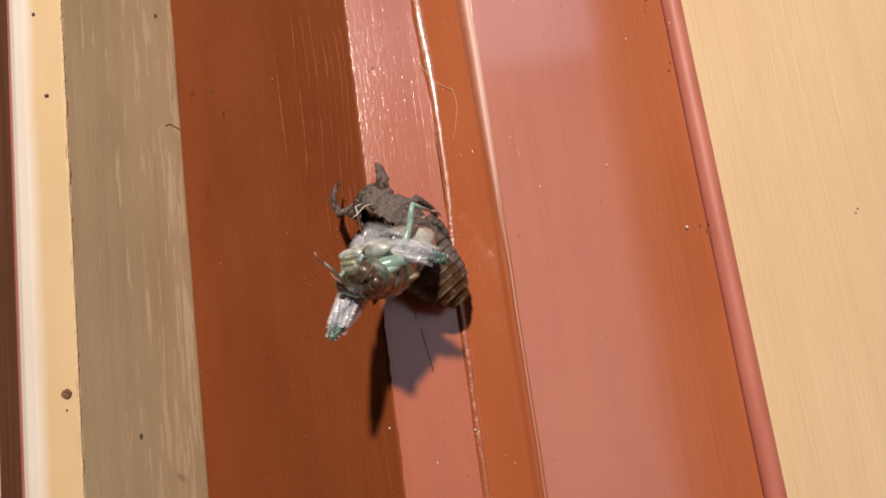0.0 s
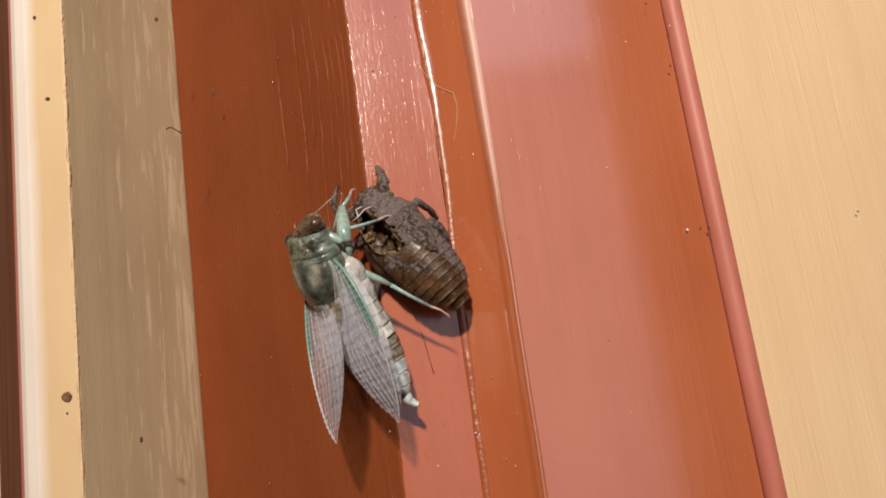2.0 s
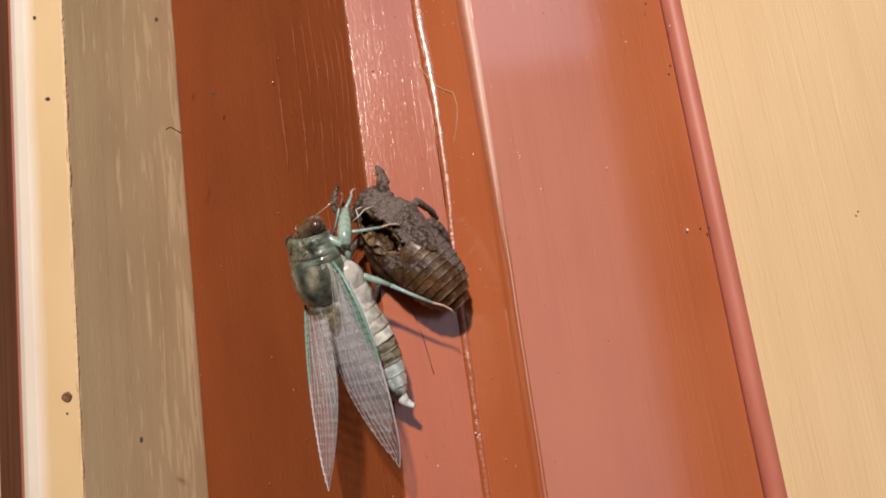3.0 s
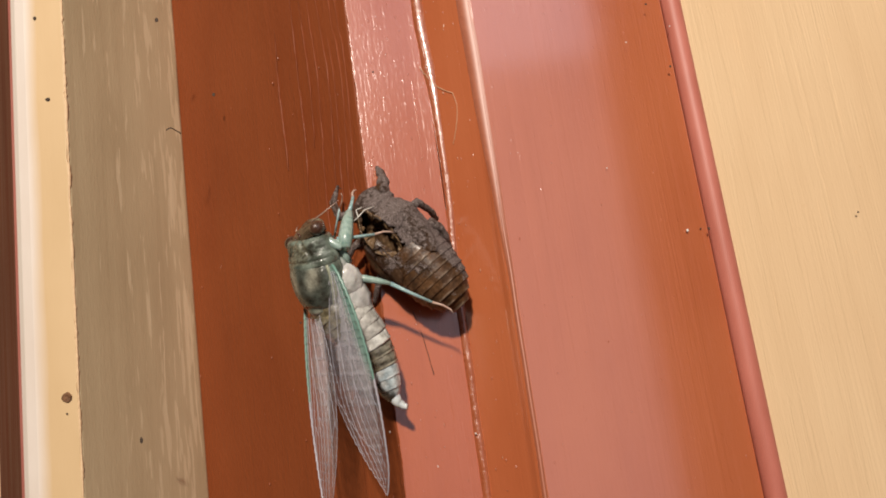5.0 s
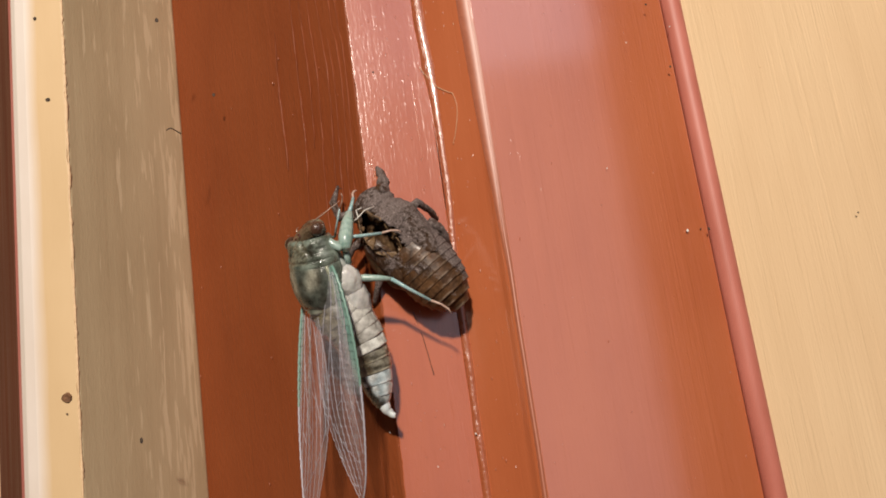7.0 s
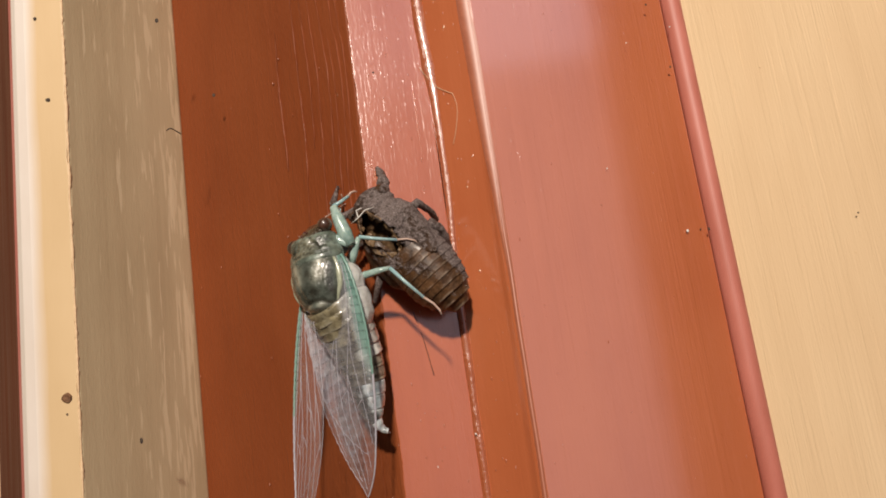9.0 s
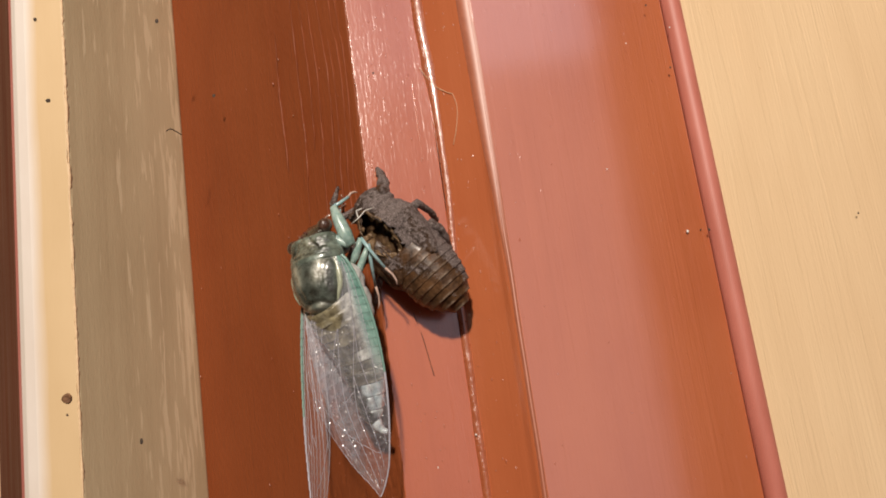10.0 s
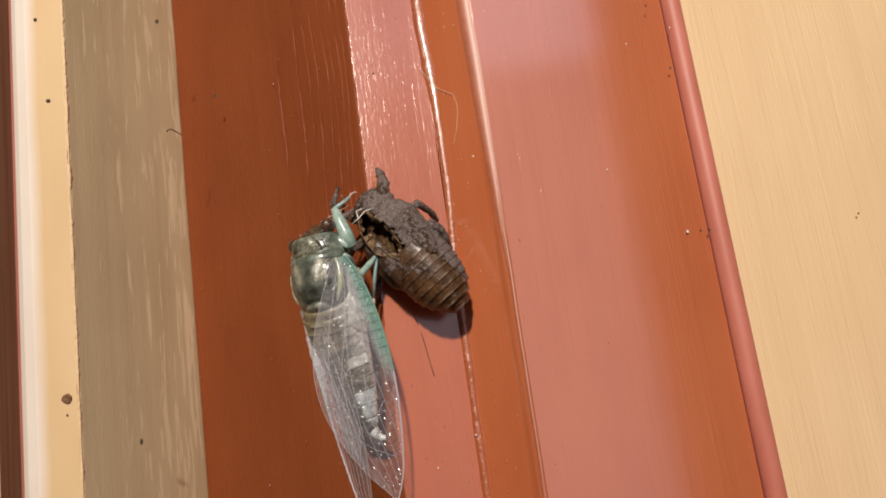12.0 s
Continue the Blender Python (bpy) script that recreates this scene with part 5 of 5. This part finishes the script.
def build_details():
    small("fibre", tube(wavy(FIBRE_UPPER, 20, 0.05, 1), 0.06, 6), STRAW, "stiff straw-coloured fibre stuck in the casing paint", "fibre")
    small("fibre", tube(wavy(FIBRE_LOWER, 20, 0.05, 2), 0.04, 6), STRAW, "thin straw-coloured fibre stuck in the casing paint", "fibre")
    small("hair", tube(wavy([(-6.68, -0.5, -10.33), (-5.72, -0.25, -14.2), (-5.11, -0.1, -17.7), (-4.55, 0.0, -21.56)], 16, 0.1, 3), 0.085, 6), HAIR, "fine dark hair lying on the casing strip", "hair")
    small("bristle", tube(wavy([(-50.82, 8.0, 32.66), (-49.9, 8.0, 33.0), (-49.59, 10.0, 33.09), (-49.49, 12.0, 33.19)], 10, 0.05, 4), 0.12, 6), SPECK, "dark brush bristle stuck in the tan board", "bristle")
    # beads of paint: along the joint (thick above, with a drip), along the stile's corner, and along the cream board's edge
    def joint(z):
        high = ease(z, 8, 46)
        wave = 0.25 * noise.noise(Vector((z * 0.13, 5, 3))) + 0.05 * noise.noise(Vector((z * 0.7, 5, 6))) + 0.022 * noise.noise(Vector((z * 2.3, 5, 9)))
        return (0.75 + 0.75 * high) * (1 + wave) + 0.2 * bell(z, 35.0, 2.4)

    def corner(z):
        return (0.5 + 1.7 * ease(z, -14, 40)) * (1 + 0.012 * noise.noise(Vector((z * 0.16, 8, 3))) + 0.02 * noise.noise(Vector((z * 1.1, 8, 6))))

    # thin ridge added along the lower corner to catch a highlight
    def thread_line(z):
        return 0.04 + 0.26 * ease(-z, -14, 6) * (1 + 0.12 * noise.noise(Vector((z * 0.5, 2, 3))) + 0.06 * noise.noise(Vector((z * 1.7, 2, 6))))

    def lip(z):
        return 0.28 * max(0.2, 0.8 + 0.9 * noise.noise(Vector((z * 0.22, 4, 3))) + 0.5 * noise.noise(Vector((z * 1.1, 4, 6))))

    for x, y, width, seed, deep, sunk, paint, label in ((1.62, 0.72, joint, 5, 0.75, 0.12, BEAD, "glossy broken bead of paint along the casing joint"),
                                            (10.94, -3.2, corner, 8, 1.0, 0.1, SOFT_BEAD, "glossy rounded ridge of paint along the stile corner"),
                                            (10.92, -3.33, thread_line, 8, 1.0, 0.0, SOFT_BEAD, "thin glossy line of paint on the stile corner"),
                                            (-68.75, 4.9, lip, 4, 0.3, 0.0, CREAM, "uneven light lip of cream paint along the board edge")):
        pts, rad = [], []
        for i in range(700):
            z = -75 + 150 * i / 699
            r = width(z)
            across = 0.85 * ease(z, -8, 16) * (1 - ease(z, 28, 46)) if width is joint else 0
            pts.append((x + across + 0.14 * noise.noise(Vector((z * 0.08, seed, 0))), y + deep * r + sunk * ease(z, 4, 24), z))
            rad.append(r)
        tagged(small("trim_bead", tube(pts, rad, 40), paint, label, "paint bead"), kind="structure")
    # nail head and specks of dirt
    nail = ball((-70.67, 4.5, -16.5), (0.95, 0.3, 0.9), seg=18)
    for v in nail.verts:
        rim = math.hypot(v.co.x + 70.67, v.co.z + 16.5)
        v.co.y += 0.35 * math.exp(-(rim / 0.45) ** 2)
        v.co += 0.12 * noise.noise_vector(v.co * 1.7)
    small("nail_head", nail, RUSTY, "small dark rusty nail head in the cream board", "nail")
    dirt = [((-74.06, 4.60, 58.40), 0.35, 0.4), ((-72.08, 4.60, 40.94), 0.5, 0.3), ((-70.78, 4.60, -19.41), 0.2, 0.2), ((-75.86, 5.2, 13.05), 0.5, 0.9), ((-77.56, 5.5, 60.04), 0.45, 0.5), ((-79.57, 6.5, 44.17), 0.4, 0.35), ((-72.07, 4.7, 40.76), 0.45, 0.3), ((-43.78, 17.0, 42.91), 0.35, 0.4),
            ((-59.34, 8.0, -25.93), 0.3, 0.6), ((-52.0, 10.0, 57.64), 0.4, 0.5), ((80.02, 10.66, -2.3), 0.22, 0.22), ((47.41, 4.8, -2.09), 0.15, 0.15), ((-10.23, -0.8, 42.39), 0.2, 0.25), ((-8.28, -0.9, 34.55), 0.2, 0.2),
            ((-27.58, 5.0, -9.02), 0.18, 0.2), ((44.98, 2.34, 42.03), 0.22, 0.22), ((47.46, 3.28, 29.28), 0.2, 0.25), ((48.47, 3.6, -2.49), 0.2, 0.3), ((13.22, -1.86, -20.77), 0.13, 0.15), ((38.07, 4.41, -46.11), 0.16, 0.16)]
    for p, w, h in dirt:
        bm = ball(p, (w, 0.07, h), seg=10)
        for v in bm.verts:
            v.co += 0.06 * noise.noise_vector(v.co * 2.3)
        tagged(small("dirt_speck", bm, SPECK, "dark speck of dirt on the painted wood", "speck"), group="specks of dirt on the paint")
    # pale crumbs of paint
    rnd = random.Random(11)
    crumbs = [(31.46, 0.84, 10.68), (1.14, 0.0, -32.22), (49.06, 3.6, 37.49), (-9.41, -0.6, -28.29), (-13.15, -0.9, -29.91), (15.24, -1.51, -18.16), (23.69, 0.36, -19.74), (39.59, 1.58, 34.59), (44.7, 3.96, -2.19), (-5.92, -0.3, -36.6),
              (-10.12, -0.4, -36.57), (-8.3, -0.4, -32.94), (25.41, 0.86, -23.38), (33.41, 2.76, -29.17), (26.16, 1.58, -37.84), (25.7, 0.65, -16.07), (-10.12, -0.9, 19.22), (30.81, 2.82, -44.23)]
    for p in crumbs:
        r = rnd.uniform(0.09, 0.19)
        bm = ball(p, (r, 0.1, r * rnd.uniform(0.7, 1.5)), seg=8)
        for v in bm.verts:
            v.co += 0.08 * noise.noise_vector(v.co * 3.1)
        tagged(small("paint_crumb", bm, THREAD, "tiny pale crumb on the rust-red paint", "crumb"), group="pale crumbs on the paint")

    # brush ridges and hardened nibs in the paint, too many to count
    def on_reveal(f):
        return Vector((-12.3 - 46.3 * f, -1.5 + 36.0 * f, 0)), Vector((-0.616, -0.788, 0))

    def on_strip(f):
        return Vector((-11.9 + 11.1 * f, -1.66 + 2.5 * f, 0)), Vector((0.21, -0.978, 0))

    def on_stile(f):
        return Vector((11.8 + 36.8 * f, -2.96 + 8.37 * f, 0)), Vector((0.222, -0.975, 0))

    def on_slope(f):
        return Vector((3.0 + 6.2 * f, 0.74 - 2.55 * f, 0)), Vector((-0.38, -0.925, 0))

    def on_panel(f):
        return Vector((53.5 + 60 * f, 5.65 + 13.85 * f, 0)), Vector((0.225, -0.974, 0))

    # long sagging ridges on the reveal, nearer together towards its edge: place, foot, head, girth
    bm = bmesh.new()
    for f, z0, z1, r in ((0.345, 22, 52, 0.34), (0.255, 10, 60, 0.26), (0.205, 24, 58, 0.22), (0.165, -2, 60, 0.26),
                         (0.118, 12, 60, 0.30), (0.092, -10, 44, 0.24), (0.060, 4, 60, 0.30), (0.036, -6, 60, 0.26), (0.06, -56, -24, 0.16), (0.15, -56, -20, 0.15)):
        pts, rad = [], []
        for i in range(61):
            z = z0 + (z1 - z0) * i / 60
            p, nrm = on_reveal(max(0.004, f + 0.022 * noise.noise(Vector((z * 0.04, f * 6, 0))) + 0.004 * noise.noise(Vector((z * 0.3, f * 40, 3)))))
            g = 0.52 * r * (0.3 + 0.7 * ease(i, 0, 8) * (1 - ease(i, 50, 60))) * (0.35 + 0.65 * ease(noise.noise(Vector((z * 0.14, f * 30, 7))), -0.25, 0.15))
            pts.append(p + Vector((0, 0, z)) - nrm * g * 1.55 * 0.94)
            rad.append(g * 1.55)
        tube(pts, rad, 10, bm, False)
    tagged(small("brush_ridges", bm, RUST_SHADED, "long sagging ridges in the rust-brown paint", "paint ridges"), kind="stuff")
    rnd = random.Random(5)
    spots = ((on_strip, 0, 1, -48, 50, 10, 0.05, RUST, "rust-red"),
             (on_stile, 0, 1, -48, 50, 7, 0.03, DOOR, "rust-red"), (on_panel, 0, 1, -52, 50, 50, 0.10, CREAM, "cream"))
    for where, f0, f1, z0, z1, count, r, material, colour in spots:
        bm = bmesh.new()
        for _ in range(count):
            f, z, long = rnd.uniform(f0, f1), rnd.uniform(z0, z1), rnd.uniform(4, 22)
            pts, rad = [], []
            for i in range(9):
                zz = z + long * (i / 8 - 0.5)
                p, nrm = where(min(1.0, max(0.0, f + 0.006 * noise.noise(Vector((zz * 0.12, f * 50, 0))))))
                pts.append(p + Vector((0, 0, zz)) - nrm * r * 0.8)
                rad.append(r * (0.25 + math.sin(math.pi * (i + 0.5) / 9)))
            tube(pts, rad, 6, bm, False)
        ob = small("brush_ridges", bm, material, "fine raised brush ridges in the " + colour + " paint", "paint ridges")
        tagged(ob, kind="stuff")
    # brown here is the reveal's rust paint, darkened as shade
    for where, count, size, material, colour in ((on_reveal, 36, 0.09, BEAD, "brown"), (on_strip, 110, 0.09, BEAD, "rust-red"), (on_stile, 60, 0.08, BEAD, "rust-red"),
                                                 (on_slope, 75, 0.10, BEAD, "rust-red"), (on_panel, 40, 0.08, CREAM, "cream")):
        bm = bmesh.new()
        for _ in range(count):
            p, nrm = where(rnd.random())
            r = size * rnd.uniform(0.4, 1.5)
            ball(p + Vector((0, 0, rnd.uniform(-50, 50))), (r, r * 0.8, r * rnd.uniform(1, 3.2)), bm, 8)
        ob = small("paint_nibs", bm, material, "tiny hardened nibs in the " + colour + " paint", "paint nibs")
        tagged(ob, kind="stuff")


build_details()



def motions():
    bug, rings, wings, legs = CICADA
    times = MOMENTS
    walk(bug, [(t, thorax_pose(t)) for t in times])
    back = {t: thorax_pose(t).inverted() for t in times}
    for i, ring in enumerate(rings):
        walk(ring, [(t, back[t] @ ring_poses(t)[i]) for t in times])
    for (kind, side), pleats in wings.items():
        poses = {t: wing_poses(kind, side, t) for t in times}
        for j, pleat in enumerate(pleats):
            walk(pleat, [(t, back[t] @ poses[t][j]) for t in times])
    for entry in LEGS:
        for i, piece in enumerate(legs[entry[0]]):
            walk(piece, [(t, back[t] @ leg_poses(entry, t)[i]) for t in times])


motions()
